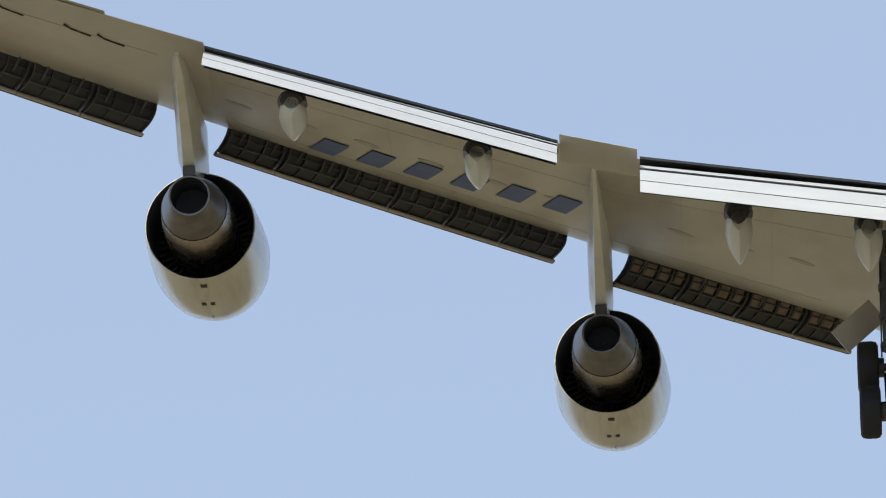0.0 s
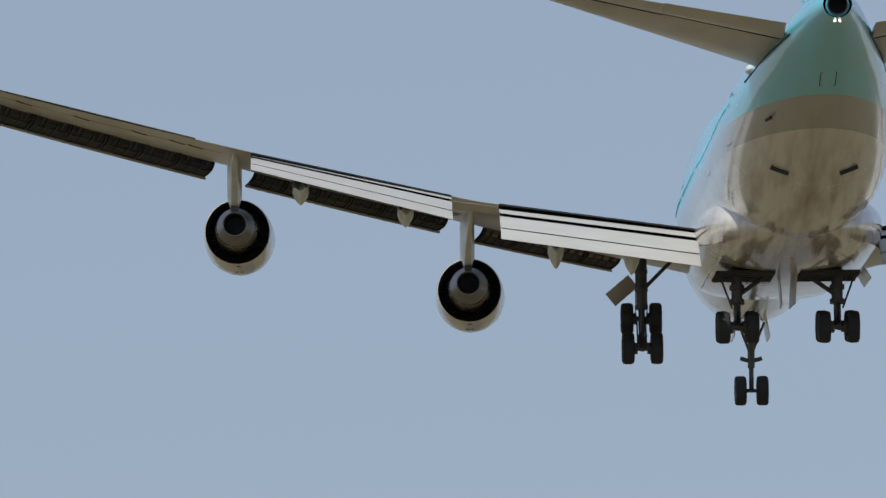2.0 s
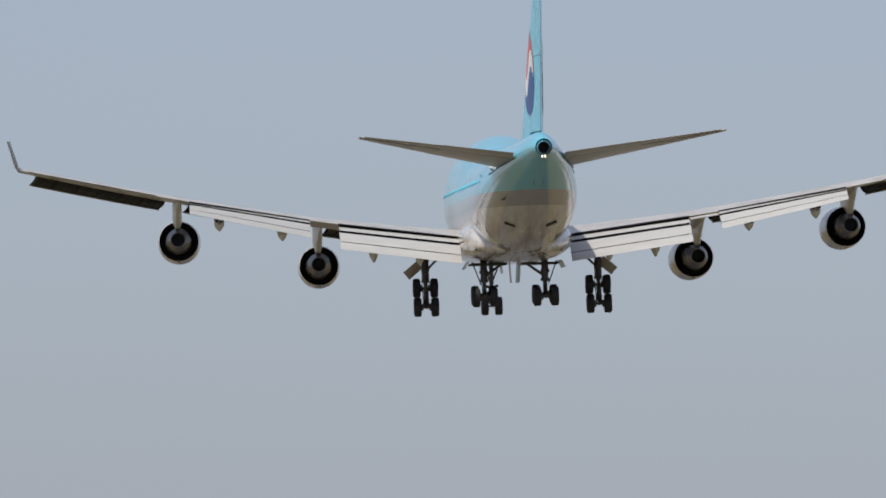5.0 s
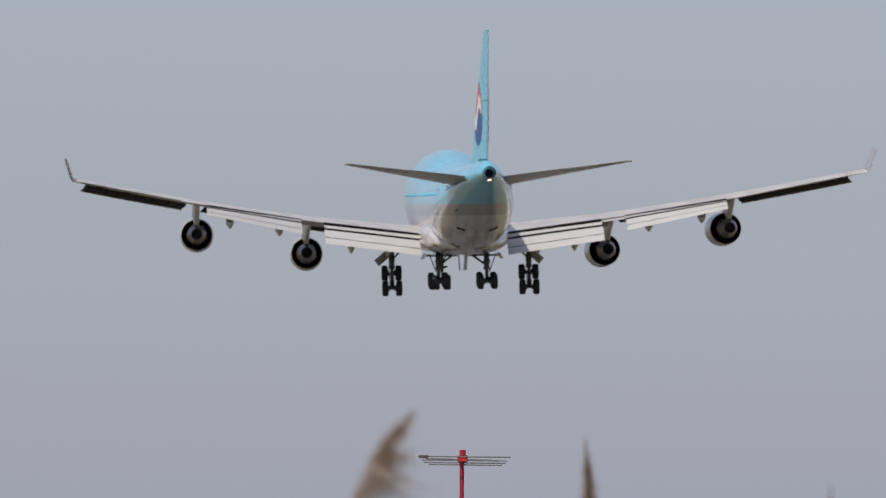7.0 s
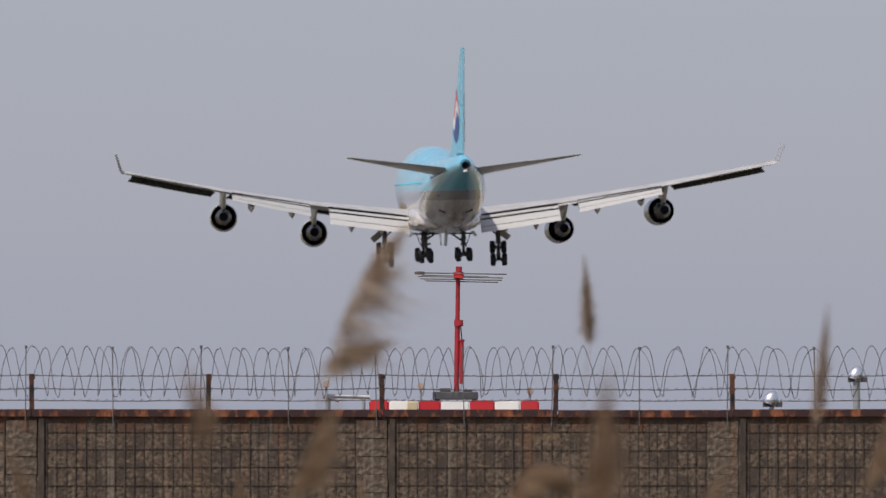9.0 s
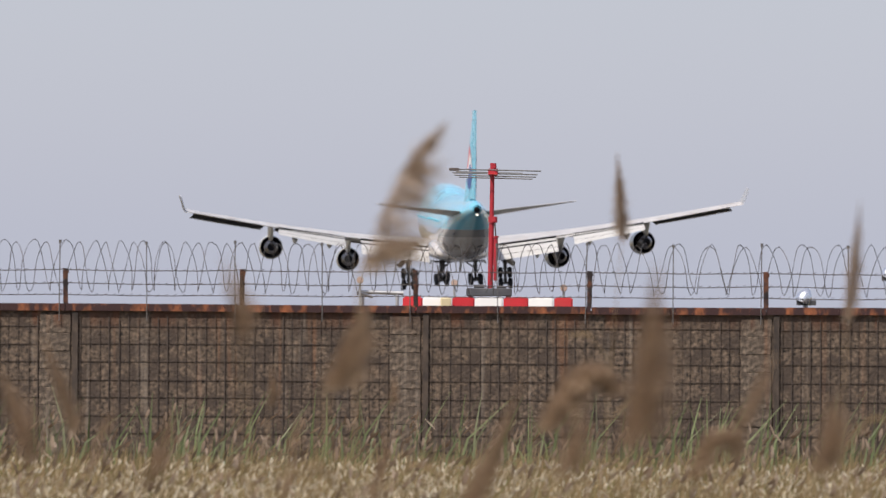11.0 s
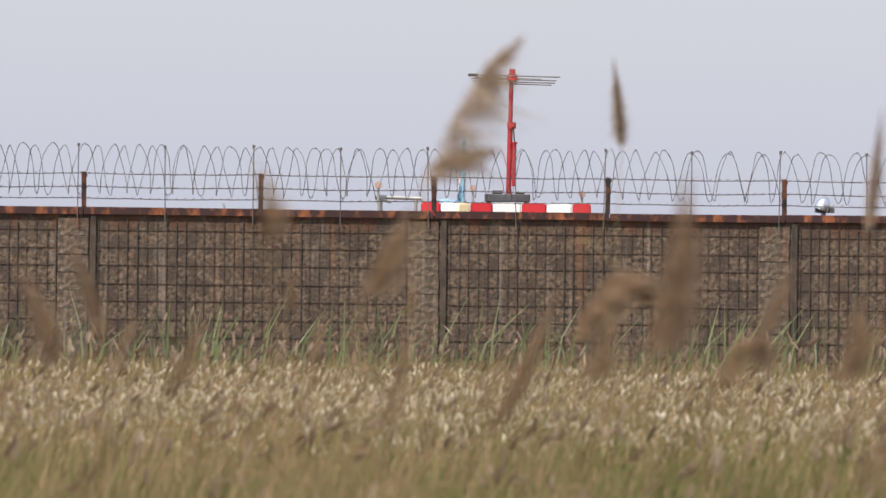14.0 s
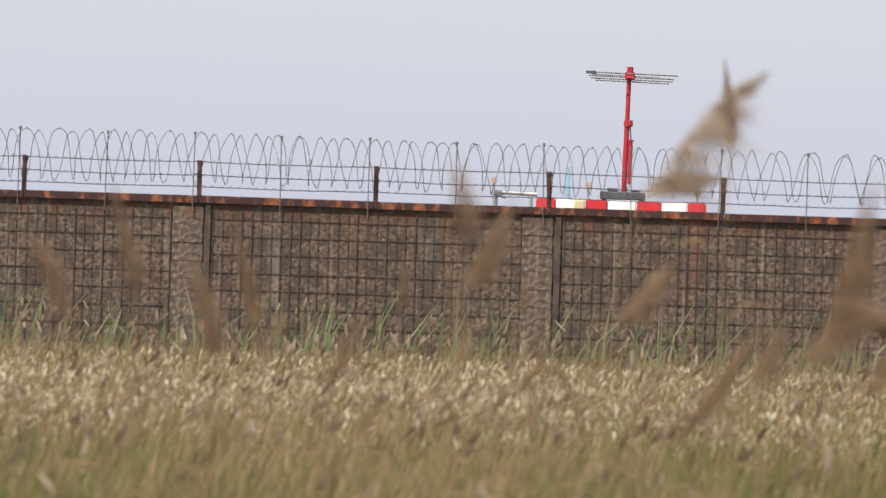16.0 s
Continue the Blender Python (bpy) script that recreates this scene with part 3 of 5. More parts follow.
# ---- engines ----
def engine(s, x, y0, z):
    c = (s * x, y0, z)
    aim_in = Matrix.Translation(c) @ pose(0, 0, 0, -1.3, 0, s * 2.0) @ Matrix.Diagonal((1.03, 1.0, 1.03, 1)) @ Matrix.Translation(-Vector(c))
    bm = bmesh.new()
    lathe(bm, [(2.6, 1.21), (2.62, 1.235), (3.3, 1.29), (4.3, 1.33), (5.3, 1.34), (6.1, 1.27), (6.5, 1.18), (6.62, 1.1), (6.5, 1.03), (6.0, 1.0)], c, 56, closed=True)
    bmesh.ops.transform(bm, matrix=aim_in, verts=bm.verts)
    nac = part("engine", bm, COWL, plane, "white engine cowl with brown soot streaks")
    bm = bmesh.new()
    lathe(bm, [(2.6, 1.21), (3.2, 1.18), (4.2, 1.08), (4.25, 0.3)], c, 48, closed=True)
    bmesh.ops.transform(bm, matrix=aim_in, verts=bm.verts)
    part("fan_duct", bm, SOOT_HAZE, nac, "dark fan duct")
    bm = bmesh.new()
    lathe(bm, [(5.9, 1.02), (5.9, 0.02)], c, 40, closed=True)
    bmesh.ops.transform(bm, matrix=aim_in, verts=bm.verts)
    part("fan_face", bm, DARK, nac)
    bm = bmesh.new()
    lathe(bm, [(1.12, 0.74), (1.8, 0.79), (2.8, 0.82), (4.2, 0.78)], c, 48, closed=True)
    bmesh.ops.transform(bm, matrix=aim_in, verts=bm.verts)
    part("core_cowl", bm, METAL, nac, "stained bare metal core cowl")
    bm = bmesh.new()
    lathe(bm, [(0.0, 0.42), (0.0, 0.46), (0.55, 0.60), (1.1, 0.725), (1.14, 0.70)], c, 48, closed=True)
    bmesh.ops.transform(bm, matrix=aim_in, verts=bm.verts)
    part("exhaust_nozzle", bm, NOZZLE, nac, "bare metal exhaust nozzle")
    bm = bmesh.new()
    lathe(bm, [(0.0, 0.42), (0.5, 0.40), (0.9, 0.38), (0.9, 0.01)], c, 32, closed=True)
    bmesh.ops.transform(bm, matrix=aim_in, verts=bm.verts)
    part("exhaust_bore", bm, SOOT_HAZE, nac, "sooty exhaust bore")
    bm = bmesh.new()
    for i in range(44):
        a = 2 * math.pi * i / 44
        box(bm, (0.80, 3.95, -0.008), (1.09, 4.2, 0.008), Matrix.Translation(c) @ Matrix.Rotation(a, 4, "Y") )
    bmesh.ops.transform(bm, matrix=aim_in, verts=bm.verts)
    tagged(part("vane_ring", bm, VANE, nac, smooth=False), kind="stuff")
    for dx, dy, w in ((0.02, 3.05, 0.075), (-0.1, 4.4, 0.05), (0.1, 4.4, 0.05)):
        bm = bmesh.new()
        rr = 1.268 if dy < 3.5 else 1.325
        box(bm, (dx - w, dy - 0.1, -rr - 0.012), (dx + w, dy + 0.1, -rr + 0.05), Matrix.Translation(c))
        bmesh.ops.transform(bm, matrix=aim_in, verts=bm.verts)
        part("cowl_vent", bm, DARK, nac)
    bm = bmesh.new()
    tube(bm, (c[0], y0 + 2.7, z - 1.19), (c[0], y0 + 5.6, z - 1.33), 0.012, n=6)
    bmesh.ops.transform(bm, matrix=aim_in, verts=bm.verts)
    part("cowl_seam", bm, DARK, nac)
    # pylon
    bm = bmesh.new()
    rows = []
    yl, yt = le(x).y, te(x).y
    for y, zb, zt, w in ((y0 + 6.1, z + 1.18, z + 1.36, 0.10), (y0 + 5.0, z + 1.15, z + 1.75, 0.22), (min(y0 + 3.9, yl + 0.9), z + 1.05, le(x).z - 0.1, 0.27), (yl - 0.6, z + 0.9, le(x).z - 0.35, 0.29),
                         (y0 + 0.9, z + 0.62, None, 0.28), (y0 + 0.25, z + 0.66, None, 0.25), (y0 - 0.4, z + 1.15, None, 0.24), (y0 - 1.5, None, None, 0.21), (y0 - 3.0, None, None, 0.15), (yt + 0.75, None, None, 0.05)):
        top = zt if zt is not None else low_side(x, y) + min(0.12, 0.05 * (y - yt))
        k = max(0.0, min(1.0, (y - yt) / (y0 - 0.4 - yt)))
        bot = zb if zb is not None else low_side(x, y) - 0.05 - (low_side(x, y0 - 0.4) - z - 1.15) * k ** 1.5
        rows.append([(s * x - w * 0.5, y, bot), (s * x - w, y, bot + (top - bot) * 0.25), (s * x - w, y, top), (s * x + w, y, top), (s * x + w, y, bot + (top - bot) * 0.25), (s * x + w * 0.5, y, bot)])
    loft(bm, rows)
    part("pylon", bm, WHITE, nac, "white engine pylon")
    bm = bmesh.new()
    box(bm, (s * x - 0.14, y0 + 0.1, z + 0.5), (s * x + 0.14, y0 + 0.75, z + 0.72))
    part("drain_fitting", bm, STEEL, nac)
    return nac


for s in (-1, 1):
    engine(s, 12.26, 4.6, 2.66)
    engine(s, 21.45, -3.35, 4.30)

# ---- tail ----
for s in (-1, 1):
    root_l, root_t = Vector((1.0, -21.6, 7.9)), Vector((1.0, -31.0, 8.50))
    tip_l, tip_t = Vector((11.07, -33.0, 9.62)), Vector((11.07, -35.45, 9.66))
    st = surface("stabilizer", [(root_l, root_l + (root_t - root_l) * 0.72, 0.10), (tip_l, tip_l + (tip_t - tip_l) * 0.72, 0.08)], GREY, plane, s, "grey horizontal stabilizer", n=14)
    for k0, k1, drop in ((0.06, 0.50, -0.04), (0.5015, 0.97, -0.02)):
        row = []
        for k in (k0, k1):
            a, b = root_l.lerp(tip_l, k), root_t.lerp(tip_t, k)
            h = a + (b - a) * 0.705
            row.append((h, b + Vector((0, 0, -drop)), 0.11))
        surface("elevator", row, GREY, st, s, n=8)
        bm = bmesh.new()
        tube(bm, flip(row[0][0] + Vector((0, 0.03, -0.075)), s), flip(row[1][0] + Vector((0, 0.03, -0.035)), s), 0.022, n=6)
        part("hinge_gap", bm, DARK, st, "dark hinge line of the elevator")

# slots in the hull along the stabilizer roots, and the skid plate
for s in (-1, 1):
    bm = bmesh.new()
    pts = []
    for k in range(9):
        y = -22.0 - k * 1.05
        z = 7.55 + 0.095 * k
        pts.append((s * (hull_ring_x(y, z) + 0.004), y, z))
    for p, q in zip(pts, pts[1:]):
        tube(bm, p, q, 0.035, n=6)
    part("stabilizer_slot", bm, DARK, hull, "dark slot beside the stabilizer root")
    bm = bmesh.new()
    bmesh.ops.create_uvsphere(bm, u_segments=12, v_segments=8, radius=0.22, matrix=pose(s * 2.45, -22.3, 7.95) @ Matrix.Diagonal((0.8, 2.2, 0.8, 1)))
    part("root_fairing", bm, WHITE, hull, "small pale fairing at the stabilizer root")
bm = bmesh.new()
for x in (-0.28, 0.28):
    tube(bm, (x, -29.6, 7.02), (x, -28.4, 6.68), 0.018, n=6)
tube(bm, (-0.28, -29.6, 7.02), (0.28, -29.6, 7.02), 0.018, n=6)
tube(bm, (-0.28, -28.4, 6.68), (0.28, -28.4, 6.68), 0.018, n=6)
part("skid_hatch", bm, DARK, hull, "outlined hatch under the tail")

FIN = [(9.2, -17.5, -31.6, 0.62), (10.4, -20.8, -32.1, 0.58), (19.8, -31.8, -35.9, 0.17)]  # z, front, rear, half thickness


def fin_at(z):
    for a, b in zip(FIN, FIN[1:]):
        if a[0] <= z <= b[0]:
            k = (z - a[0]) / (b[0] - a[0])
            return [p + (q - p) * k for p, q in zip(a[1:], b[1:])]


def fin_half(y, z):
    f, r, h = fin_at(z)
    c = max(0.0, min(1.0, (f - y) / (f - r)))
    return 5 * 2 * h * (0.2969 * math.sqrt(c) - 0.126 * c - 0.3516 * c * c + 0.2843 * c ** 3 - 0.1015 * c ** 4) + 0.004


def fin_part(name, c0, c1, z0, z1, label, parent):
    bm = bmesh.new()
    rings = []
    for z in (z0, (z0 + z1) / 2, z1) if z0 >= 10.4 else (z0, 10.4, (z0 + z1) / 2, z1):
        f, r, h = fin_at(z)
        cs = [c0 + (c1 - c0) * 0.5 * (1 - math.cos(math.pi * i / 14)) for i in range(15)]
        ys = [f + (r - f) * c for c in cs]
        rings.append([(fin_half(y, z), y, z) for y in ys[::-1]] + [(-fin_half(y, z), y, z) for y in ys])
    loft(bm, rings)
    return part(name, bm, BLUE, parent, label)


fin = fin_part("fin", 0.0, 0.69, 9.2, 19.8, "powder blue tail fin with a round emblem", plane)
fin_part("rudder", 0.695, 1.0, 9.9, 14.4, "lower rudder panel", fin)
fin_part("rudder", 0.695, 1.0, 14.43, 19.7, "upper rudder panel", fin)

# the emblem: plain red, white and blue areas of one disc
EMBLEM = (-28.4, 13.5, 2.55)
cells = {"red": [], "white": [], "blue": []}
NR, NA = 14, 56
for i in range(NR):
    for j in range(NA):
        r, a = (i + 0.5) / NR, 2 * math.pi * (j + 0.5) / NA
        u, v = r * math.cos(a), r * math.sin(a)
        wave = 0.34 * math.sin(math.pi * u)
        if r > 0.93:
            kind = "red" if v > wave else "blue"
        elif abs(v - wave) < 0.2:
            kind = "white"
        else:
            kind = "red" if v > wave else "blue"
        cells[kind].append((i, j))
for s in (-1, 1):
    for kind, mat in (("red", MARK_RED), ("white", MARK_WHITE), ("blue", MARK_BLUE)):
        bm = bmesh.new()
        cache = {}

        def vert(i, j):
            k = (i, j % NA)
            if k not in cache:
                r, a = EMBLEM[2] * i / NR, 2 * math.pi * (j % NA) / NA
                y, z = EMBLEM[0] - r * math.cos(a), EMBLEM[1] + r * math.sin(a)
                cache[k] = bm.verts.new((s * (fin_half(y, z) + 0.02), y, z))
            return cache[k]
        for i, j in cells[kind]:
            q = [vert(i + 1, j), vert(i + 1, j + 1)] + ([vert(i, j + 1), vert(i, j)] if i else [vert(0, 0)])
            bm.faces.new(q)
        part("emblem_" + kind, bm, mat, fin, kind + " area of the round emblem", smooth=False)


# ---- landing gear ----
TYRE = [(-0.20, 0.30), (-0.235, 0.40), (-0.24, 0.52), (-0.20, 0.595), (-0.11, 0.62), (0.11, 0.62), (0.20, 0.595), (0.24, 0.52), (0.235, 0.40), (0.20, 0.30)]
tyre_mesh = {}


def wheel(parent, x, y, z, n=28):
    if "t" not in tyre_mesh:
        bm = bmesh.new()
        lathe(bm, TYRE, (0, 0, 0), n, "X")
        ob = part("tyre", bm, RUBBER, parent, "black rubber tyre")
        bm = bmesh.new()
        lathe(bm, [(-0.215, 0.05), (-0.215, 0.12), (-0.15, 0.15), (-0.17, 0.27), (-0.21, 0.29), (0.21, 0.29), (0.17, 0.27), (0.15, 0.15), (0.215, 0.12), (0.215, 0.05)], (0, 0, 0), 20, "X")
        me = bpy.data.meshes.new("hub")
        bmesh.ops.recalc_face_normals(bm, faces=bm.faces)
        bm.to_mesh(me)
        bm.free()
        me.materials.append(LIGHTSTEEL)
        me.shade_smooth()
        tyre_mesh["t"], tyre_mesh["h"] = ob.data, me
    else:
        ob = tagged(new("tyre", tyre_mesh["t"]), "black rubber tyre")
        ob.parent = parent
    ob.location = (x, y, z)
    return ob


def truck(name, label, x, y, z, tilt):
    """A four-wheel truck that turns about its pivot."""
    bm = bmesh.new()
    tube(bm, (0, -0.8, 0), (0, 0.8, 0), 0.13, n=14)
    for dy in (-0.735, 0.735):
        tube(bm, (-0.56, dy, 0), (0.56, dy, 0), 0.10, n=12)
        for dx in (-0.26, 0.26):
            tube(bm, (dx - 0.07, dy, 0), (dx + 0.07, dy, 0), 0.23, n=16)
    for dx in (-0.17, 0.17):
        tube(bm, (dx, -0.7, -0.14), (dx, 0.7, -0.14), 0.03, n=8)
        tube(bm, (dx, -0.2, 0.2), (dx * 0.5, -0.75, 0.05), 0.04, n=8)
    ob = part(name, bm, STEEL, plane, label)
    ob.matrix_local = pose(x, y, z, tilt, 0, 0)
    for dx in (-0.56, 0.56):
        for dy in (-0.735, 0.735):
            wheel(ob, dx, dy, 0)
    return ob


TRUCK_TILT = 57
wing_trucks = {}
for s in (-1, 1):
    x = s * 5.55
    wing_trucks[s] = truck("wing_gear_truck", "four-wheel truck of the wing landing gear", x, 1.5, 0.33, TRUCK_TILT)
    bm = bmesh.new()
    tube(bm, (x, 1.5, 0.3), (x, 1.6, 2.2), 0.13, n=16)
    tube(bm, (x, 1.55, 1.3), (x, 1.75, 4.2), 0.20, n=16)
    for z in (1.3, 2.0, 2.7):
        tube(bm, (x, 1.6, z), (x, 1.62, z + 0.14), 0.26, n=16)
    tube(bm, (x - s * 0.1, 1.7, 2.1), (x - s * 1.9, 1.8, 3.9), 0.08, n=10)
    tube(bm, (x, 1.4, 2.2), (x, 4.0, 4.0), 0.07, n=10)
    tube(bm, (x, 1.3, 1.5), (x, 0.85, 0.9), 0.05, n=8)
    tube(bm, (x, 0.85, 0.9), (x, 1.2, 0.4), 0.05, n=8)
    tube(bm, (x + 0.22, 1.6, 0.9), (x + 0.2, 1.65, 3.6), 0.025, n=6)
    tube(bm, (x - 0.24, 1.5, 1.1), (x - 0.2, 1.6, 3.4), 0.02, n=6)
    part("wing_gear_leg", bm, STEEL, plane, "dark steel wing gear leg with braces")
    bm = bmesh.new()
    box(bm, (-0.62, -0.03, -0.31), (0.55, 0.03, 0.31), Matrix.Translation((s * 6.25, 2.6, 2.15)) @ pose(0, 0, 0, 14, s * 40, 0))
    part("wing_gear_door", bm, GREY, plane, "hinged grey gear door hanging open")
    x = s * 1.95
    truck("body_gear_truck", "level four-wheel truck of the body landing gear", x, -1.4, 0.29, 6)
    bm = bmesh.new()
    tube(bm, (x, -1.4, 0.3), (x, -1.35, 1.6), 0.14, n=16)
    tube(bm, (x, -1.4, 1.2), (x, -1.2, 3.0), 0.22, n=16)
    for z in (1.2, 1.75):
        tube(bm, (x, -1.4, z), (x, -1.38, z + 0.16), 0.29, n=16)
    tube(bm, (x, -1.3, 1.5), (x - s * 1.5, -1.0, 2.6), 0.09, n=10)
    tube(bm, (x, -1.3, 1.6), (x, 1.2, 2.7), 0.08, n=10)
    tube(bm, (x + s * 0.2, -1.6, 1.0), (x + s * 0.75, -1.5, 2.5), 0.04, n=8)
    tube(bm, (x, -1.6, 1.2), (x, -2.0, 0.8), 0.05, n=8)
    tube(bm, (x, -2.0, 0.8), (x, -1.6, 0.45), 0.05, n=8)
    part("body_gear_leg", bm, STEEL, plane, "dark steel body gear leg with braces")
    bm = bmesh.new()
    box(bm, (-0.03, -1.2, -1.25), (0.03, 1.2, 0.02), Matrix.Translation((s * 0.30, -1.0, 2.38)) @ pose(0, 0, 0, 0, s * 4, s * 2))
    part("body_gear_door", bm, GREY, plane, "long centre gear door hanging open")
    bm = bmesh.new()
    box(bm, (-0.025, -2.0, -0.5), (0.025, 2.0, 0.02), Matrix.Translation((s * 2.95, -0.6, 2.5)) @ pose(0, 0, 0, 0, s * -30, 0))
    part("body_gear_door", bm, WHITE, plane, "outer gear door hanging open")
    # no hollow here: a thin dark plate is the shade inside the well
    bm = bmesh.new()
    box(bm, (min(s * 0.5, s * 2.8), -2.6, 2.32), (max(s * 0.5, s * 2.8), 1.4, 2.40))
    part("well_shade", bm, DARK, plane, "flat dark plate for the shade inside the open wheel well", smooth=False)
    bm = bmesh.new()
    for i in range(5):
        tube(bm, (s * 0.5, -2.3 + i * 0.8, 2.29), (s * 2.8, -2.3 + i * 0.8, 2.29), 0.03, n=6)
    part("well_frame", bm, STEEL, plane, "steel frames in the wheel well")

bm = bmesh.new()
tube(bm, (0, 25.53, -0.05), (0, 25.5, 1.3), 0.10, n=14)
tube(bm, (0, 25.5, 0.9), (0, 25.3, 3.2), 0.15, n=14)
tube(bm, (-0.45, 25.53, -0.05), (0.45, 25.53, -0.05), 0.08, n=10)
tube(bm, (0, 25.5, 1.3), (0, 27.5, 3.0), 0.07, n=10)
for s in (-1, 1):
    tube(bm, (s * 0.05, 25.5, 1.5), (s * 0.55, 25.2, 2.8), 0.05, n=8)
    tube(bm, (s * 0.1, 25.5, 1.2), (s * 0.45, 25.45, 1.3), 0.09, n=10)
nose_leg = part("nose_gear_leg", bm, STEEL, plane, "dark steel nose gear leg")
for s in (-1, 1):
    wheel(nose_leg, s * 0.46, 25.53, -0.05)
    bm = bmesh.new()
    box(bm, (-0.02, -1.3, -0.75), (0.02, 1.3, 0.0), Matrix.Translation((s * 0.62, 25.8, 2.85)) @ pose(0, 0, 0, 0, s * -10, 0))
    part("nose_gear_door", bm, WHITE, plane, "open nose gear door")
# ---- ground ----
def in_world(m):
    """Runs a material's pattern on through neighbouring pieces."""
    nd, ln = m.node_tree.nodes, m.node_tree.links
    geo = nd.new("ShaderNodeNewGeometry")
    for n in nd:
        if n.bl_idname == "ShaderNodeMapping":
            ln.new(geo.outputs["Position"], n.inputs["Vector"])
    return m


def wall_material(name, light, dark):
    """Rough cast concrete: coarse lumps, grime patches, and rust and lime runs below the coping."""
    m = material(name, light, 0.95, vary=0.9, scale=17, grime=(*dark, 0.85), grime_scale=5.5, sharp=(0.44, 0.60), bump=1.0, bump_scale=22)
    nd, ln = m.node_tree.nodes, m.node_tree.links
    b = nd["Principled BSDF"]
    base = b.inputs["Base Color"].links[0].from_socket
    geo = nd.new("ShaderNodeNewGeometry")
    sep = nd.new("ShaderNodeSeparateXYZ")
    ln.new(geo.outputs["Position"], sep.inputs[0])
    for colour, stretch, lo, hi, z0, z1, most in (((0.13, 0.042, 0.016), (3.0, 3.0, 0.35), 0.50, 0.60, 2.02, 2.27, 0.85), ((0.06, 0.034, 0.022), (1.2, 1.2, 0.25), 0.40, 0.58, 1.95, 2.27, 0.8),
                                                  ((0.34, 0.29, 0.235), (5.0, 5.0, 0.22), 0.60, 0.74, -2.0, 0.0, 0.32), ((0.23, 0.10, 0.045), (4.0, 4.0, 0.15), 0.63, 0.72, -2.0, 0.0, 0.3)):
        mp = nd.new("ShaderNodeMapping")
        mp.inputs["Scale"].default_value = stretch
        mp.inputs["Location"].default_value = (most * 17, 3.0 * lo, 0)
        ln.new(geo.outputs["Position"], mp.inputs["Vector"])
        n = nd.new("ShaderNodeTexNoise")
        n.inputs["Scale"].default_value, n.inputs["Detail"].default_value = 1.5, 5
        ln.new(mp.outputs[0], n.inputs["Vector"])
        r = nd.new("ShaderNodeMapRange")
        r.inputs["From Min"].default_value, r.inputs["From Max"].default_value = lo, hi
        r.inputs["To Max"].default_value = most
        ln.new(n.outputs[0], r.inputs["Value"])
        reach = nd.new("ShaderNodeMapRange")
        reach.inputs["From Min"].default_value, reach.inputs["From Max"].default_value = z0, z1
        ln.new(sep.outputs["Z"], reach.inputs["Value"])
        f = nd.new("ShaderNodeMath")
        f.operation = "MULTIPLY"
        ln.new(r.outputs[0], f.inputs[0])
        ln.new(reach.outputs[0], f.inputs[1])
        mx = nd.new("ShaderNodeMix")
        mx.data_type = "RGBA"
        ln.new(f.outputs[0], mx.inputs[0])
        ln.new(base, mx.inputs[6])
        mx.inputs[7].default_value = (*colour, 1)
        base = mx.outputs[2]
    ln.new(base, b.inputs["Base Color"])
    return m


SOIL = material("field_soil", (0.145, 0.116, 0.067), 0.95, vary=0.35, scale=0.5, grime=(0.12, 0.13, 0.055, 0.8), grime_scale=0.12, bump=0.6, bump_scale=6)
CONCRETE = wall_material("rough_concrete", (0.118, 0.085, 0.060), (0.048, 0.034, 0.026))
WEATHERED = wall_material("weathered_block", (0.128, 0.097, 0.071), (0.060, 0.044, 0.033))
RUST = in_world(material("rust", (0.20, 0.066, 0.028), 0.9, vary=0.9, scale=9, grime=(0.030, 0.012, 0.013, 0.97), grime_scale=6.5, sharp=(0.41, 0.51), bump=0.5, bump_scale=20, stretch=(1.0, 1.0, 0.45)))
RUST_POST = in_world(material("rusty_post", (0.17, 0.060, 0.028), 0.85, vary=0.5, scale=6, grime=(0.018, 0.015, 0.015, 0.97), grime_scale=6, sharp=(0.40, 0.54)))
BAR = material("mesh_bar", (0.060, 0.043, 0.033), 0.8, vary=0.4, scale=3)
# mottled dark colour that plays the shadow in the pilaster joints
JOINT_SHADE = in_world(material("joint_shade", (0.060, 0.043, 0.032), 0.85, vary=0.7, scale=7, grime=(0.025, 0.018, 0.015, 0.8), grime_scale=3))
MAST_RED = material("mast_red", (0.33, 0.016, 0.026), 0.45, vary=0.2, scale=3)
ROD = material("galvanised_rod", (0.15, 0.142, 0.135), 0.5, 0.3, vary=0.4, scale=5, grime=(0.07, 0.05, 0.04, 0.8), grime_scale=4)
WIRE = material("galvanised_wire", (0.085, 0.077, 0.072), 0.6, 0.2, vary=0.4, scale=3, grime=(0.08, 0.05, 0.04, 0.7), grime_scale=2.5)
RED = material("signal_red", (0.50, 0.022, 0.03), 0.4, vary=0.15, scale=2, grime=(0.35, 0.05, 0.04, 0.5), grime_scale=1.5)
BARRIER_WHITE = material("barrier_white", (0.75, 0.74, 0.72), 0.5, vary=0.08, scale=2, grime=(0.5, 0.46, 0.4, 0.4))
ALU = material("dull_aluminium", (0.16, 0.16, 0.16), 0.4, 0.8, vary=0.15, scale=3)

WALL_Y, WALL_TOP, BERM = 125.0, 2.38, 2.26


def ground_z(x, y):
    """A flat field; behind the wall a low bank carries the aerial."""
    k = 0.0
    if 128 < y < 175:
        k = min(1, (y - 128) / 10, (175 - y) / 10)
        k = k * k * (3 - 2 * k)
    dip = max(0.0, min(1.0, (y - 1120) / 300))
    return BERM * k - 8.0 * dip


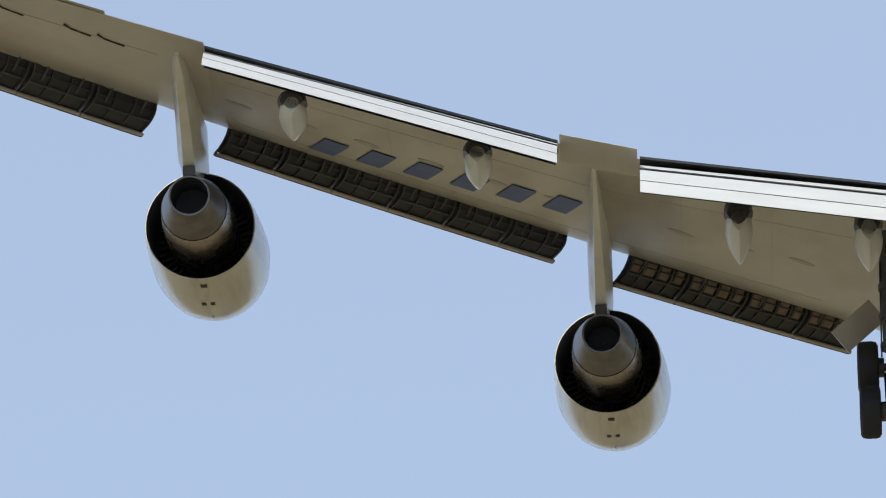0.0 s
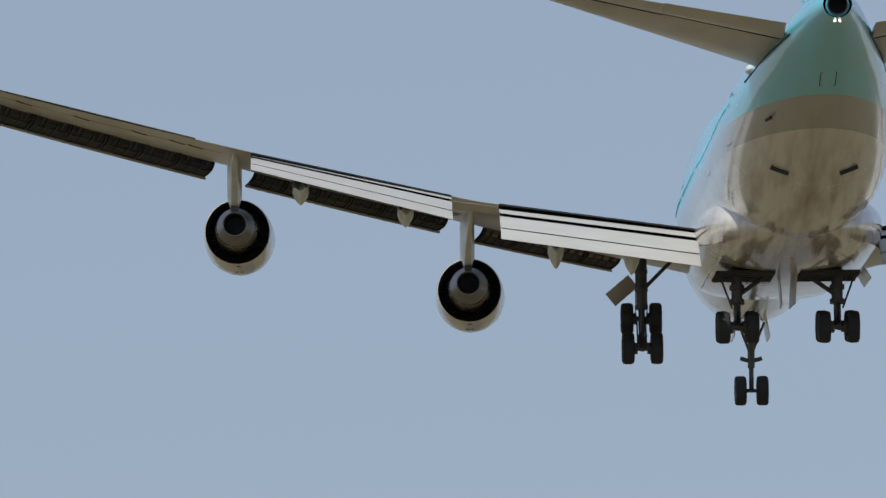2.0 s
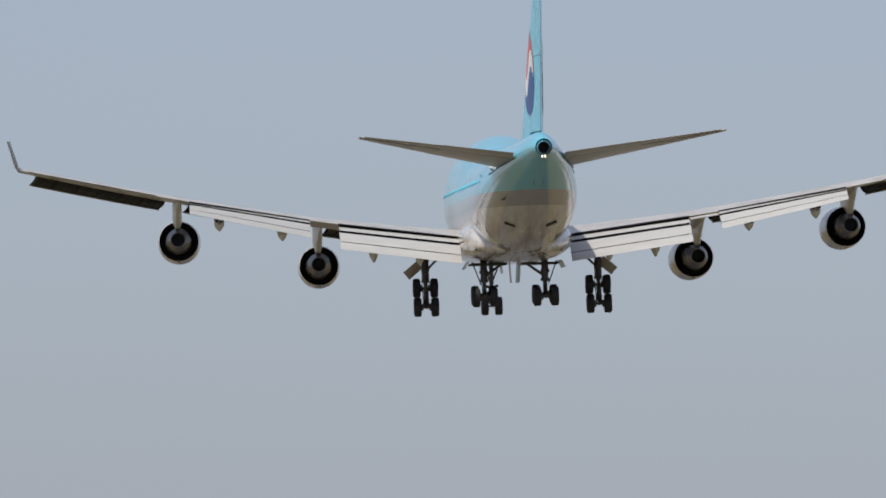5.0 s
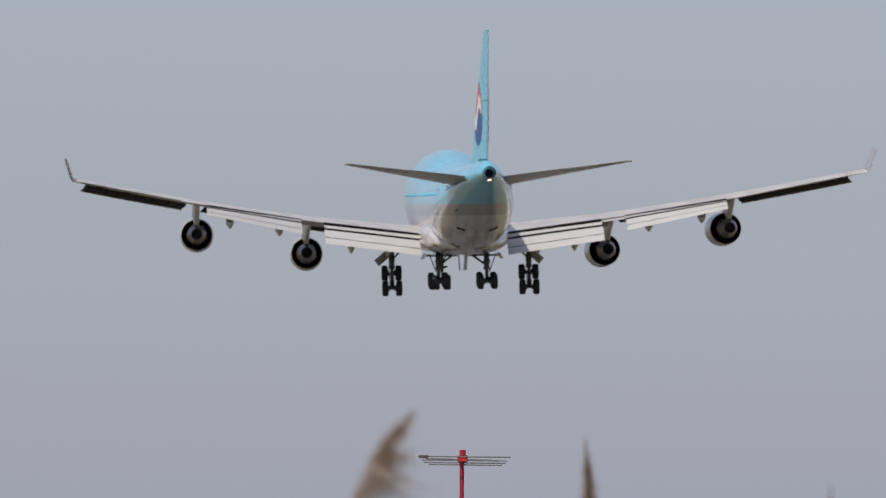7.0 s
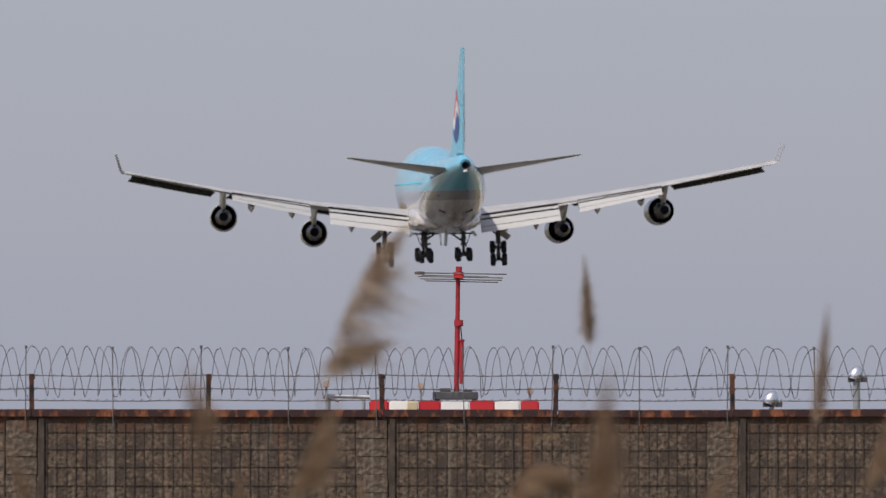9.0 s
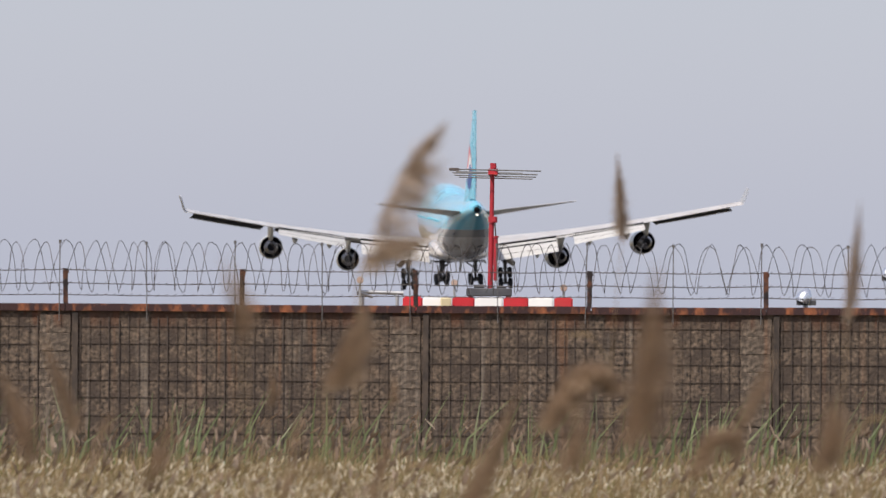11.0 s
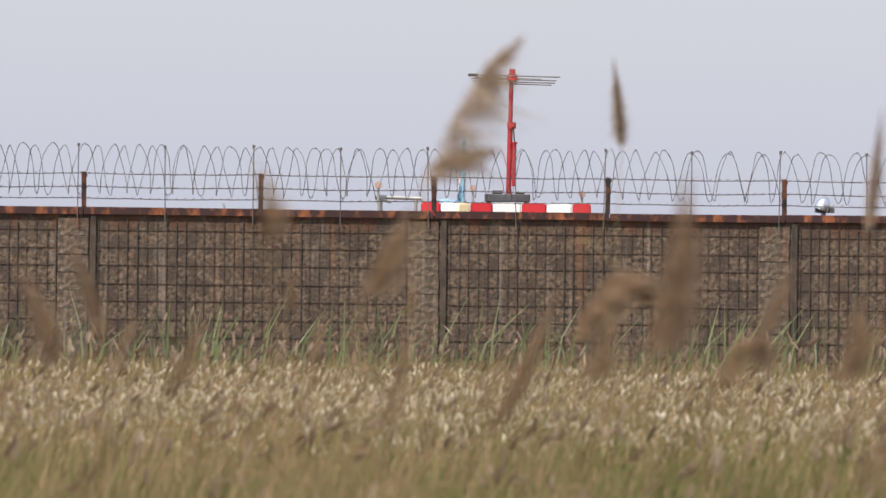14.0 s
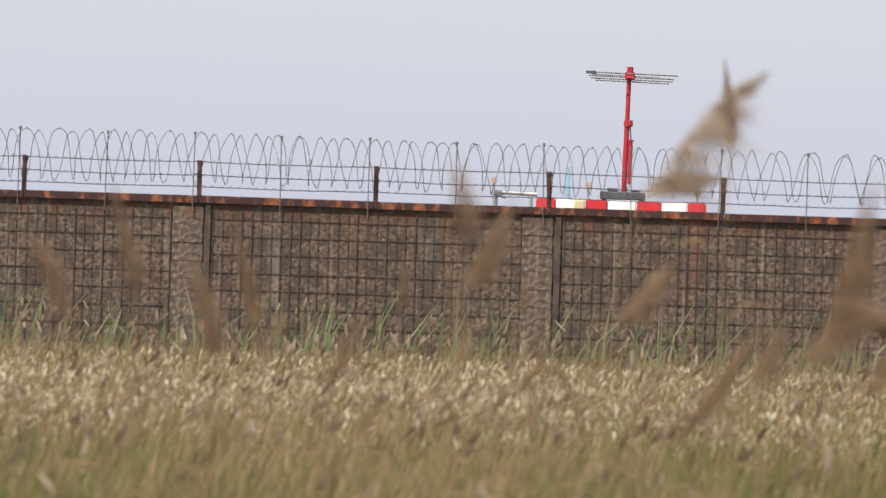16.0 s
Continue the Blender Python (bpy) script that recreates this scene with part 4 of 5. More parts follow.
bm = bmesh.new()
ys = [-300, -60, 0, 20, 40, 60, 80, 100, 115, 124, 128] + [128 + i for i in range(1, 12)] + [145, 155, 165] + [165 + i for i in range(1, 11)] + [200, 400, 800, 1120, 1170, 1220, 1270, 1320, 1370, 1420, 1600, 3000, 4800]
xs = [-4800, -1500, -400, -120, -50, -25, -12, -6, 0, 6, 12, 25, 50, 120, 400, 1500, 4800]
grid = [[bm.verts.new((x, y, ground_z(x, y))) for x in xs] for y in ys]
for a, b in zip(grid, grid[1:]):
    for i in range(len(xs) - 1):
        bm.faces.new((a[i], a[i + 1], b[i + 1], b[i]))
tagged(part("ground", bm, SOIL), "straw-coloured grassland around an airfield", kind="structure")

# runway
ASPHALT = material("asphalt", (0.06, 0.06, 0.06), 0.9, vary=0.2, scale=0.4)
bm = bmesh.new()
loft(bm, [[(-36, y, ground_z(0, y) - 0.3), (24, y, ground_z(0, y) - 0.3), (24, y, ground_z(0, y) + 0.02), (-36, y, ground_z(0, y) + 0.02)] for y in (620, 1120, 1270, 1420, 3600)])
tagged(part("runway", bm, ASPHALT, smooth=False), "grey asphalt runway beyond the wall", kind="structure")

# ---- wall ----
wall = bmesh.new()
box(wall, (-60, WALL_Y, -0.4), (60, WALL_Y + 0.25, WALL_TOP - 0.06))
wall = tagged(part("wall_airfield", wall, CONCRETE, smooth=False), "rough brown concrete perimeter wall", kind="structure")
SPACING = 2.405
POST_X = [-5.85 + SPACING * i for i in range(-19, 24)]


def shared(name, first, parent, m, label=""):
    ob = new(name, first.data)
    ob.parent = parent
    ob.matrix_local = m
    if label:
        tagged(ob, label)
    return ob


# rusty coping bars, one a bay
bm = bmesh.new()
box(bm, (-SPACING / 2 + 0.006, -0.06, -0.10), (SPACING / 2 - 0.006, 0.31, 0.0))
cope = None
rng = random.Random(4)
for i, x in enumerate(POST_X):
    m = pose(x + SPACING / 2, WALL_Y, WALL_TOP + rng.uniform(-0.008, 0.008), 0, rng.uniform(-0.12, 0.12), 0)
    if cope is None:
        cope = part("coping_bar", bm, RUST, wall, "rusted steel coping", smooth=False)
        cope.matrix_local = m
    else:
        shared("coping_bar", cope, wall, m)
# pilasters of stacked blocks
block = None
for k in range(-9, 12):
    x = -5.85 + 0.0 + SPACING * 2 * k - 0.14
    for j in range(9):
        m = pose(x + rng.uniform(-0.01, 0.01), WALL_Y - 0.02 + rng.uniform(-0.012, 0.012), 0.0 + j * 0.248)
        if block is None:
            bm = bmesh.new()
            box(bm, (-0.21, -0.006, 0.0), (0.21, 0.03, 0.246))
            bmesh.ops.bevel(bm, geom=bm.edges[:], offset=0.006, segments=1, affect="EDGES")
            block = part("block", bm, WEATHERED, wall, smooth=False)
            block.matrix_local = m
        else:
            shared("block", block, wall, m)
# joints beside the pilasters: raised dark strips stand for their shadow gaps
for k in range(-9, 12):
    x = -5.85 + SPACING * 2 * k + 0.14
    bm = bmesh.new()
    box(bm, (x - 0.040, WALL_Y - 0.04, 0.0), (x + 0.034, WALL_Y - 0.003, WALL_TOP - 0.11))
    part("shadow_gap_strip", bm, JOINT_SHADE, wall, "dark strip for the shadow gap beside the pilaster", smooth=False)
# bar mesh before the wall: each bay a panel
for k in range(-9, 11):
    x0 = -5.85 + SPACING * 2 * k + 0.21
    x1 = x0 + SPACING * 2 - 0.59
    bm = bmesh.new()
    n = int((x1 - x0) / 0.128)
    for i in range(n + 1):
        x = x0 + (x1 - x0) * i / n + rng.uniform(-0.014, 0.014)
        w = rng.choice((0.0022, 0.003, 0.004, 0.0062))
        box(bm, (x - w, WALL_Y - 0.026, 0.0), (x + w, WALL_Y - 0.016, 2.20 + rng.uniform(-0.01, 0.02)))
    for j in range(9):
        z = 0.12 + j * 0.245 + rng.uniform(-0.01, 0.01)
        box(bm, (x0 - 0.04, WALL_Y - 0.014, z - 0.0032), (x1 + 0.04, WALL_Y - 0.006, z + 0.0032))
    part("bar_mesh", bm, BAR, wall, "dark steel bar mesh", smooth=False)

# ---- fence on the wall ----
fence = tagged(new("barbed_wire_fence"), "rusty posts with barbed strands and a razor coil on the wall", "fence")
fence.location = (0, WALL_Y + 0.13, WALL_TOP)
post = None
for i, x in enumerate(POST_X):
    m = pose(x + rng.uniform(-0.03, 0.03), 0, 0, 0, rng.uniform(-1, 1), 0)
    if post is None:
        bm = bmesh.new()
        box(bm, (-0.033, -0.042, -0.02), (0.033, -0.032, 0.49))
        box(bm, (-0.033, -0.032, -0.02), (-0.023, 0.042, 0.49))
        box(bm, (-0.036, -0.05, 0.42), (0.046, 0.03, 0.46))
        box(bm, (-0.037, -0.048, 0.26), (0.042, -0.043, 0.29))
        post = part("post", bm, RUST_POST, fence, "rusty angle-iron post", smooth=False)
        post.matrix_local = m
    else:
        shared("post", post, fence, m)
rod = None
for i, x in enumerate(POST_X):
    for dx, h in ((-0.08, 0.92), (1.12, 0.90)):
        m = pose(x + dx, -0.205, -0.05, 0, rng.uniform(-1.5, 1.5), 0) @ Matrix.Diagonal((1, 1, h, 1))
        if rod is None:
            bm = bmesh.new()
            tube(bm, (0, 0, -0.20), (0, 0, 1), 0.0075, n=6)
            tube(bm, (0, 0, 0.96), (0, 0, 1.01), 0.019, n=6)
            rod = part("rod", bm, ROD, fence, "thin grey steel rod")
            rod.matrix_local = m
        else:
            shared("rod", rod, fence, m)
for z, sag in ((0.47, 0.012), (0.29, 0.02), (0.13, 0.012)):
    bm = bmesh.new()
    for a, b in zip(POST_X, POST_X[1:]):
        n = 8
        p = [(a + (b - a) * i / n, -0.02, z - sag * math.sin(math.pi * i / n) + rng.uniform(-0.004, 0.004)) for i in range(n + 1)]
        for u, v in zip(p, p[1:]):
            tube(bm, u, v, 0.0065, n=5)
        for i in range(20):
            x = a + (b - a) * (i + 0.5) / 20
            k = rng.uniform(-0.6, 0.6)
            zz = z - sag * math.sin(math.pi * (i + 0.5) / 20)
            tube(bm, (x - 0.018, -0.03, zz - 0.02 * k), (x + 0.018, -0.01, zz + 0.022), 0.004, n=4)
    part("barbed_strand", bm, WIRE, fence, "barbed wire strand")
# razor coil: each bay a stretch of uneven turns
for hand, a, b in [(h, p, q) for h in (1, -1) for p, q in zip(POST_X, POST_X[1:])]:
    bm = bmesh.new()
    turns = rng.choice((5, 6, 6, 7))
    n = turns * 26
    pts = []
    r = rng.uniform(0.325, 0.35)
    bunch = rng.uniform(-0.5, 0.5)
    for i in range(n + 1):
        u = i / n
        th = 2 * math.pi * turns * u
        along = u + bunch * 0.12 * math.sin(math.pi * 2 * u) / 2
        rr = r + 0.02 * math.sin(3.1 * th + a) * 0.5
        pts.append(Vector((a + (b - a) * along + 0.032 * math.sin(th) + (0.17 if hand < 0 else 0) + 0.012 * math.sin(2.3 * th + a), 0.06 + hand * rr * 0.9 * math.sin(th), 0.515 + 0.012 * hand + rr * math.cos(th))))
    for i, (u, v) in enumerate(zip(pts, pts[1:])):
        tube(bm, u, v, 0.0050, n=4)
        if i % 2 == 0:
            d = (v - u).normalized()
            q = Vector((0, d.z, -d.y)) * 0.018
            m1 = (u + v) / 2
            tube(bm, m1 - d * 0.012 - q * 0.8, m1 + d * 0.012 + q * 0.8, 0.0035, n=3)
    part("razor_coil", bm, WIRE, fence, "loops of razor wire")

# ---- aerial and barrier on the bank ----
AY = 150.0
aerial = tagged(new("aerial_mast"), "bright red aerial mast with a grey boom aerial", "aerial mast")
aerial.location = (0, AY, BERM)
bm = bmesh.new()
tube(bm, (-0.03, 0, 0.42), (-0.01, 0, 1.65), 0.043, n=16)
tube(bm, (-0.01, 0, 1.65), (0.0, 0, 2.50), 0.037, n=16)
part("mast", bm, MAST_RED, aerial, "red mast tube")
bm = bmesh.new()
tube(bm, (0.055, -0.05, 0.62), (0.06, -0.05, 1.32), 0.034, n=12)
tube(bm, (0.06, -0.05, 1.32), (0.06, -0.05, 1.35), 0.05, n=12)
part("counterweight_tube", bm, MAST_RED, aerial)
for z, r in ((1.62, 0.075), (2.41, 0.085), (2.50, 0.05)):
    bm = bmesh.new()
    tube(bm, (0.01, 0, z - 0.05), (0.01, 0, z + 0.05), r, n=14)
    tube(bm, (0.04, -0.06, z - 0.03), (0.04, -0.06, z + 0.04), r * 0.5, n=10)
    part("clamp", bm, MAST_RED, aerial, "red clamp")
bm = bmesh.new()
tube(bm, (0.06, -0.04, 1.35), (0.04, -0.05, 1.6), 0.012, n=6)
part("cable", bm, WIRE, aerial)
for i, (l, r, dz, dy) in enumerate(((-0.72, 0.80, 0.035, -0.25), (-0.66, 0.74, -0.02, 0.0), (-0.63, 0.72, -0.055, 0.25), (-0.55, 0.66, -0.085, 0.45), (-0.6, 0.5, 0.01, 0.6))):
    bm = bmesh.new()
    tube(bm, (l, dy, 2.40 + dz + 0.01), (r, dy, 2.385 + dz), 0.011, n=8)
    part("boom_rod", bm, ALU, aerial, "thin grey aerial rod")
bm = bmesh.new()
box(bm, (-0.71, -0.28, 2.415), (-0.55, -0.21, 2.465))
bmesh.ops.bevel(bm, geom=bm.edges[:], offset=0.008, segments=1, affect="EDGES")
part("boom_tip", bm, WIRE, aerial, "dark block at the end of the boom")
bm = bmesh.new()
box(bm, (-0.06, -0.3, 2.36), (0.08, 0.65, 2.39))
part("boom", bm, RED, aerial, smooth=False)
bm = bmesh.new()
box(bm, (-0.42, -0.3, 0.36), (0.33, 0.3, 0.49))
box(bm, (-0.30, -0.2, 0.49), (-0.12, 0.2, 0.55))
box(bm, (0.08, -0.25, 0.49), (0.24, 0.1, 0.53))
bmesh.ops.bevel(bm, geom=bm.edges[:], offset=0.012, segments=1, affect="EDGES")
part("base_box", bm, STEEL, aerial, "dark grey steel base box", smooth=False)
bm = bmesh.new()
for x in (-0.35, 0.27):
    for y in (-0.22, 0.22):
        box(bm, (x - 0.04, y - 0.04, -0.05), (x + 0.04, y + 0.04, 0.37))
part("base_frame", bm, STEEL, aerial, smooth=False)

cuts = [(-1.46, -1.13, RED), (-1.13, -0.65, BARRIER_WHITE), (-0.65, -0.28, RED), (-0.28, 0.19, BARRIER_WHITE), (0.19, 0.60, RED), (0.60, 1.02, BARRIER_WHITE), (1.02, 1.33, RED)]
barrier = tagged(new("barrier"), "low barrier of red and white blocks around the mast", "barrier")
barrier.location = (0, AY - 0.8, BERM)
for a, b, mat in cuts:
    bm = bmesh.new()
    box(bm, (a + 0.004, -0.09, -0.04), (b - 0.004, 0.09, 0.345))
    bmesh.ops.bevel(bm, geom=bm.edges[:], offset=0.025, segments=2, affect="EDGES")
    part("barrier_block", bm, mat, barrier)
YELLOW = material("faded_yellow", (0.50, 0.42, 0.26), 0.6, vary=0.15)
bm = bmesh.new()
box(bm, (-0.84, -0.3, -0.05), (-0.66, -0.12, 0.33))
bmesh.ops.bevel(bm, geom=bm.edges[:], offset=0.02, segments=1, affect="EDGES")
tagged(part("yellow_box", bm, YELLOW), "small faded yellow box beside the barrier", "box").location = (0, AY - 0.8, BERM)

LAMP_GLASS = material("orange_lamp_glass", (0.42, 0.30, 0.24), 0.4, vary=0.2)


def approach_lamp(x, y, z):
    ob = tagged(new("marker_lamp"), "small round marker lamp on a thin stem", "lamp", group="marker lamps by the mast")
    ob.location = (x, y, BERM)
    bm = bmesh.new()
    tube(bm, (0, 0, -0.05), (0, 0, z - BERM - 0.05), 0.02, n=8)
    part("stem", bm, LIGHTSTEEL, ob)
    bm = bmesh.new()
    tube(bm, (0, -0.06, z - BERM), (0, 0.06, z - BERM), 0.052, n=16)
    part("lens", bm, LAMP_GLASS, ob, "orange lamp lens")
    bm = bmesh.new()
    tube(bm, (0, -0.05, z - BERM), (0, 0.09, z - BERM), 0.062, 0.04, n=16)
    part("housing", bm, LIGHTSTEEL, ob)


approach_lamp(-2.16, AY - 0.6, 2.87)
approach_lamp(1.18, AY - 0.5, 2.76)
approach_lamp(-0.62, AY + 0.9, 2.84)
bm = bmesh.new()
tube(bm, (-2.2, 0, 0.42), (-1.45, 0, 0.40), 0.035, n=10)
for x in (-2.12, -1.55):
    tube(bm, (x, 0, -0.05), (x, 0, 0.42), 0.03, n=8)
tube(bm, (-2.2, 0, 0.42), (-1.95, 0, 0.33), 0.05, 0.02, n=10)
tagged(part("cross_arm", bm, LIGHTSTEEL), "dull pale lamp cross arm on short legs", "cross arm").location = (0, AY - 0.5, BERM)

DOME = material("lamp_dome", (0.78, 0.78, 0.78), 0.25, 0.9, vary=0.1)


def floodlight(x, y, z, tall):
    ob = tagged(new("floodlight"), "silver dome floodlight on a post behind the wall", "floodlight", group="floodlights behind the wall")
    ob.location = (x, y, z)
    foot = ground_z(x, y) - z
    bm = bmesh.new()
    tube(bm, (0, 0, foot), (0, 0, -0.06), 0.05 if tall else 0.035, n=12)
    part("pole", bm, LIGHTSTEEL, ob)
    bm = bmesh.new()
    prof = [(-0.10, 0.11), (-0.06, 0.115), (0.0, 0.105), (0.05, 0.08), (0.09, 0.045), (0.11, 0.01)]
    lathe(bm, prof, (0, 0, 0), 20, "Z")
    bmesh.ops.rotate(bm, verts=bm.verts, cent=(0, 0, 0), matrix=Matrix.Rotation(radians(24), 3, "Y"))
    part("dome", bm, DOME, ob, "shiny metal lamp dome")
    bm = bmesh.new()
    box(bm, (-0.12, -0.04, -0.13), (0.15, 0.04, -0.06))
    part("bracket", bm, STEEL, ob, smooth=False)


floodlight(4.34, 126.2, 2.55, False)
floodlight(5.56, 127.2, 2.90, True)

# ---- grass ----
STRAW = plant_material("dry_grass", [(0.245, 0.163, 0.078), (0.385, 0.275, 0.145), (0.165, 0.104, 0.048), (0.14, 0.142, 0.036), (0.29, 0.212, 0.105), (0.175, 0.125, 0.058), (0.25, 0.182, 0.088)])
GREEN = plant_material("green_grass", [(0.085, 0.115, 0.02), (0.14, 0.145, 0.034), (0.18, 0.15, 0.05), (0.07, 0.10, 0.02), (0.20, 0.155, 0.07), (0.15, 0.135, 0.036)])
YOUNG = plant_material("green_reed_leaf", [(0.13, 0.165, 0.065), (0.19, 0.22, 0.10), (0.10, 0.13, 0.05), (0.25, 0.25, 0.15)], glow=0.4)
TUFT = plant_material("young_reed", [(0.13, 0.25, 0.035), (0.19, 0.30, 0.06), (0.10, 0.19, 0.035)], glow=0.45)
SEED = plant_material("seed_heads", [(0.62, 0.52, 0.36), (0.90, 0.84, 0.70), (0.42, 0.32, 0.20), (0.80, 0.71, 0.53), (0.52, 0.42, 0.27)], glow=0.45)
BROWN_PLUME = plant_material("brown_reed_plume", [(0.30, 0.198, 0.118), (0.40, 0.275, 0.172), (0.23, 0.148, 0.086), (0.45, 0.325, 0.215)], glow=0.4)
PLUME = plant_material("reed_plume", [(0.35, 0.255, 0.175), (0.45, 0.345, 0.25), (0.27, 0.186, 0.122), (0.52, 0.41, 0.31)], glow=0.4)


def blades(name, label, mat, count, y0, y1, spread_x, h0, h1, width, lean, seed, heads=0.0, head_mat=None, head_size=1.0, head_label="pale seed heads above the dry grass", clump=0.0, bias=1.0):
    """A field of bent blades as one mesh; some carry a seed head."""
    rs = np.random.RandomState(seed)
    y = y0 + (y1 - y0) * rs.rand(count) ** bias
    x = (rs.rand(count) * 2 - 1) * (spread_x * y + 1.0)
    if clump:
        keep = np.array([noise.noise((float(a) * clump, float(b) * clump, seed)) for a, b in zip(x, y)]) + rs.rand(count) * 0.35 > 0.16
        x, y = x[keep], y[keep]
    n = len(x)
    h = h0 + (h1 - h0) * rs.rand(n) ** 1.3
    ang = rs.rand(n) * 2 * np.pi
    wx, wy = np.cos(ang) * width, np.sin(ang) * width * 0.5
    lx = (rs.randn(n) * 0.5 + 0.45) * lean * h
    ly = rs.randn(n) * 0.4 * lean * h
    lev = [(0, 1.0, 0.0), (0.55, 0.8, 0.3), (1.0, 0.12, 1.0)]
    v = np.zeros((n, 6, 3))
    for i, (u, w, b) in enumerate(lev):
        for j, s in enumerate((-1, 1)):
            v[:, i * 2 + j, 0] = x + lx * b + s * wx * w
            v[:, i * 2 + j, 1] = y + ly * b + s * wy * w
            v[:, i * 2 + j, 2] = h * u * (1 - 0.12 * b) - 0.01
    f0 = np.array([[0, 1, 3, 2], [2, 3, 5, 4]])
    f = (np.arange(n)[:, None, None] * 6 + f0).reshape(-1, 4)
    me = bpy.data.meshes.new(name)
    me.from_pydata(v.reshape(-1, 3).tolist(), [], f.tolist())
    me.materials.append(mat)
    ob = tagged(new(name, me), label, kind="stuff")
    if heads:
        pick = np.nonzero(rs.rand(n) < heads)[0]
        m = len(pick)
        tip = v[pick, 4:6].mean(1)
        ln_, r = head_size * (0.075 + 0.075 * rs.rand(m)), head_size * (0.010 + 0.010 * rs.rand(m))
        bend = np.stack([0.45 + 0.5 * rs.randn(m), 0.3 * rs.randn(m), np.ones(m)], 1)
        bend /= np.linalg.norm(bend, axis=1)[:, None]
        base = tip - bend * (ln_ * 0.3)[:, None]
        hv = np.zeros((m, 8, 3))
        hv[:, 0], hv[:, 7] = base, base + bend * ln_[:, None]
        for k in range(3):
            a = 2 * np.pi * k / 3
            off = np.stack([np.cos(a) * r, np.sin(a) * r, -0.3 * np.cos(a) * r], 1)
            hv[:, 1 + k] = base + bend * (ln_ * 0.35)[:, None] + off
            hv[:, 4 + k] = base + bend * (ln_ * 0.75)[:, None] + off * 0.8
        t0 = np.array([[0, 1, 2, 2], [0, 2, 3, 3], [0, 3, 1, 1], [1, 4, 5, 2], [2, 5, 6, 3], [3, 6, 4, 1], [4, 7, 5, 5], [5, 7, 6, 6], [6, 7, 4, 4]])
        fs = []
        for row in t0:
            row = [row[0], row[1], row[2]] if row[2] == row[3] else list(row)
            fs += (pick.argsort()[:, None] * 0 + np.arange(m)[:, None] * 8 + np.array(row)).tolist()
        me2 = bpy.data.meshes.new("seed_heads")
        me2.from_pydata(hv.reshape(-1, 3).tolist(), [], fs)
        me2.materials.append(head_mat)
        tagged(new("seed_heads", me2), head_label, kind="stuff")
    return ob


blades("dry_grass", "dense dry straw-coloured grass", STRAW, 80000, 34, 112, 0.085, 0.30, 0.74, 0.009, 0.25, 11, bias=0.8)
blades("pale_grass", "pale feathery grass in drifts", STRAW, 30000, 66, 96, 0.085, 0.42, 0.80, 0.005, 0.35, 21, heads=0.85, head_mat=SEED, head_size=0.66, clump=0.17)
blades("green_grass", "green grass between the straw", GREEN, 46000, 30, 76, 0.085, 0.30, 0.78, 0.011, 0.3, 12, clump=0.2)
blades("verge_grass", "tall mixed grass along the wall foot", STRAW, 7000, 98, 124, 0.085, 0.3, 0.72, 0.008, 0.3, 13)
blades("reed_leaves", "tall green reeds before the wall", YOUNG, 1500, 106, 123.5, 0.085, 0.45, 1.5, 0.019, 0.34, 14, clump=0.95)
blades("far_reeds", "slender brown reeds between the grass and the wall", STRAW, 2100, 62, 121, 0.085, 0.6, 1.12, 0.004, 0.14, 16, heads=1.0, head_mat=PLUME, head_size=1.35, head_label="brown reed plumes in the field", clump=0.25, bias=0.7)
blades("middle_reeds", "slender brown reeds in the field", STRAW, 260, 34, 64, 0.085, 0.6, 1.1, 0.005, 0.14, 17, heads=1.0, head_mat=PLUME, head_size=1.3, head_label="brown reed plumes in the near field")
blades("green_tufts", "bright green tufts of young reed", TUFT, 2600, 22, 33, 0.12, 0.75, 1.28, 0.012, 0.2, 18, clump=0.55)
blades("near_grass", "rough grass beside the camera", STRAW, 5000, 6, 34, 0.35, 0.25, 0.55, 0.010, 0.4, 15)


# ---- reeds ----
reeds = []


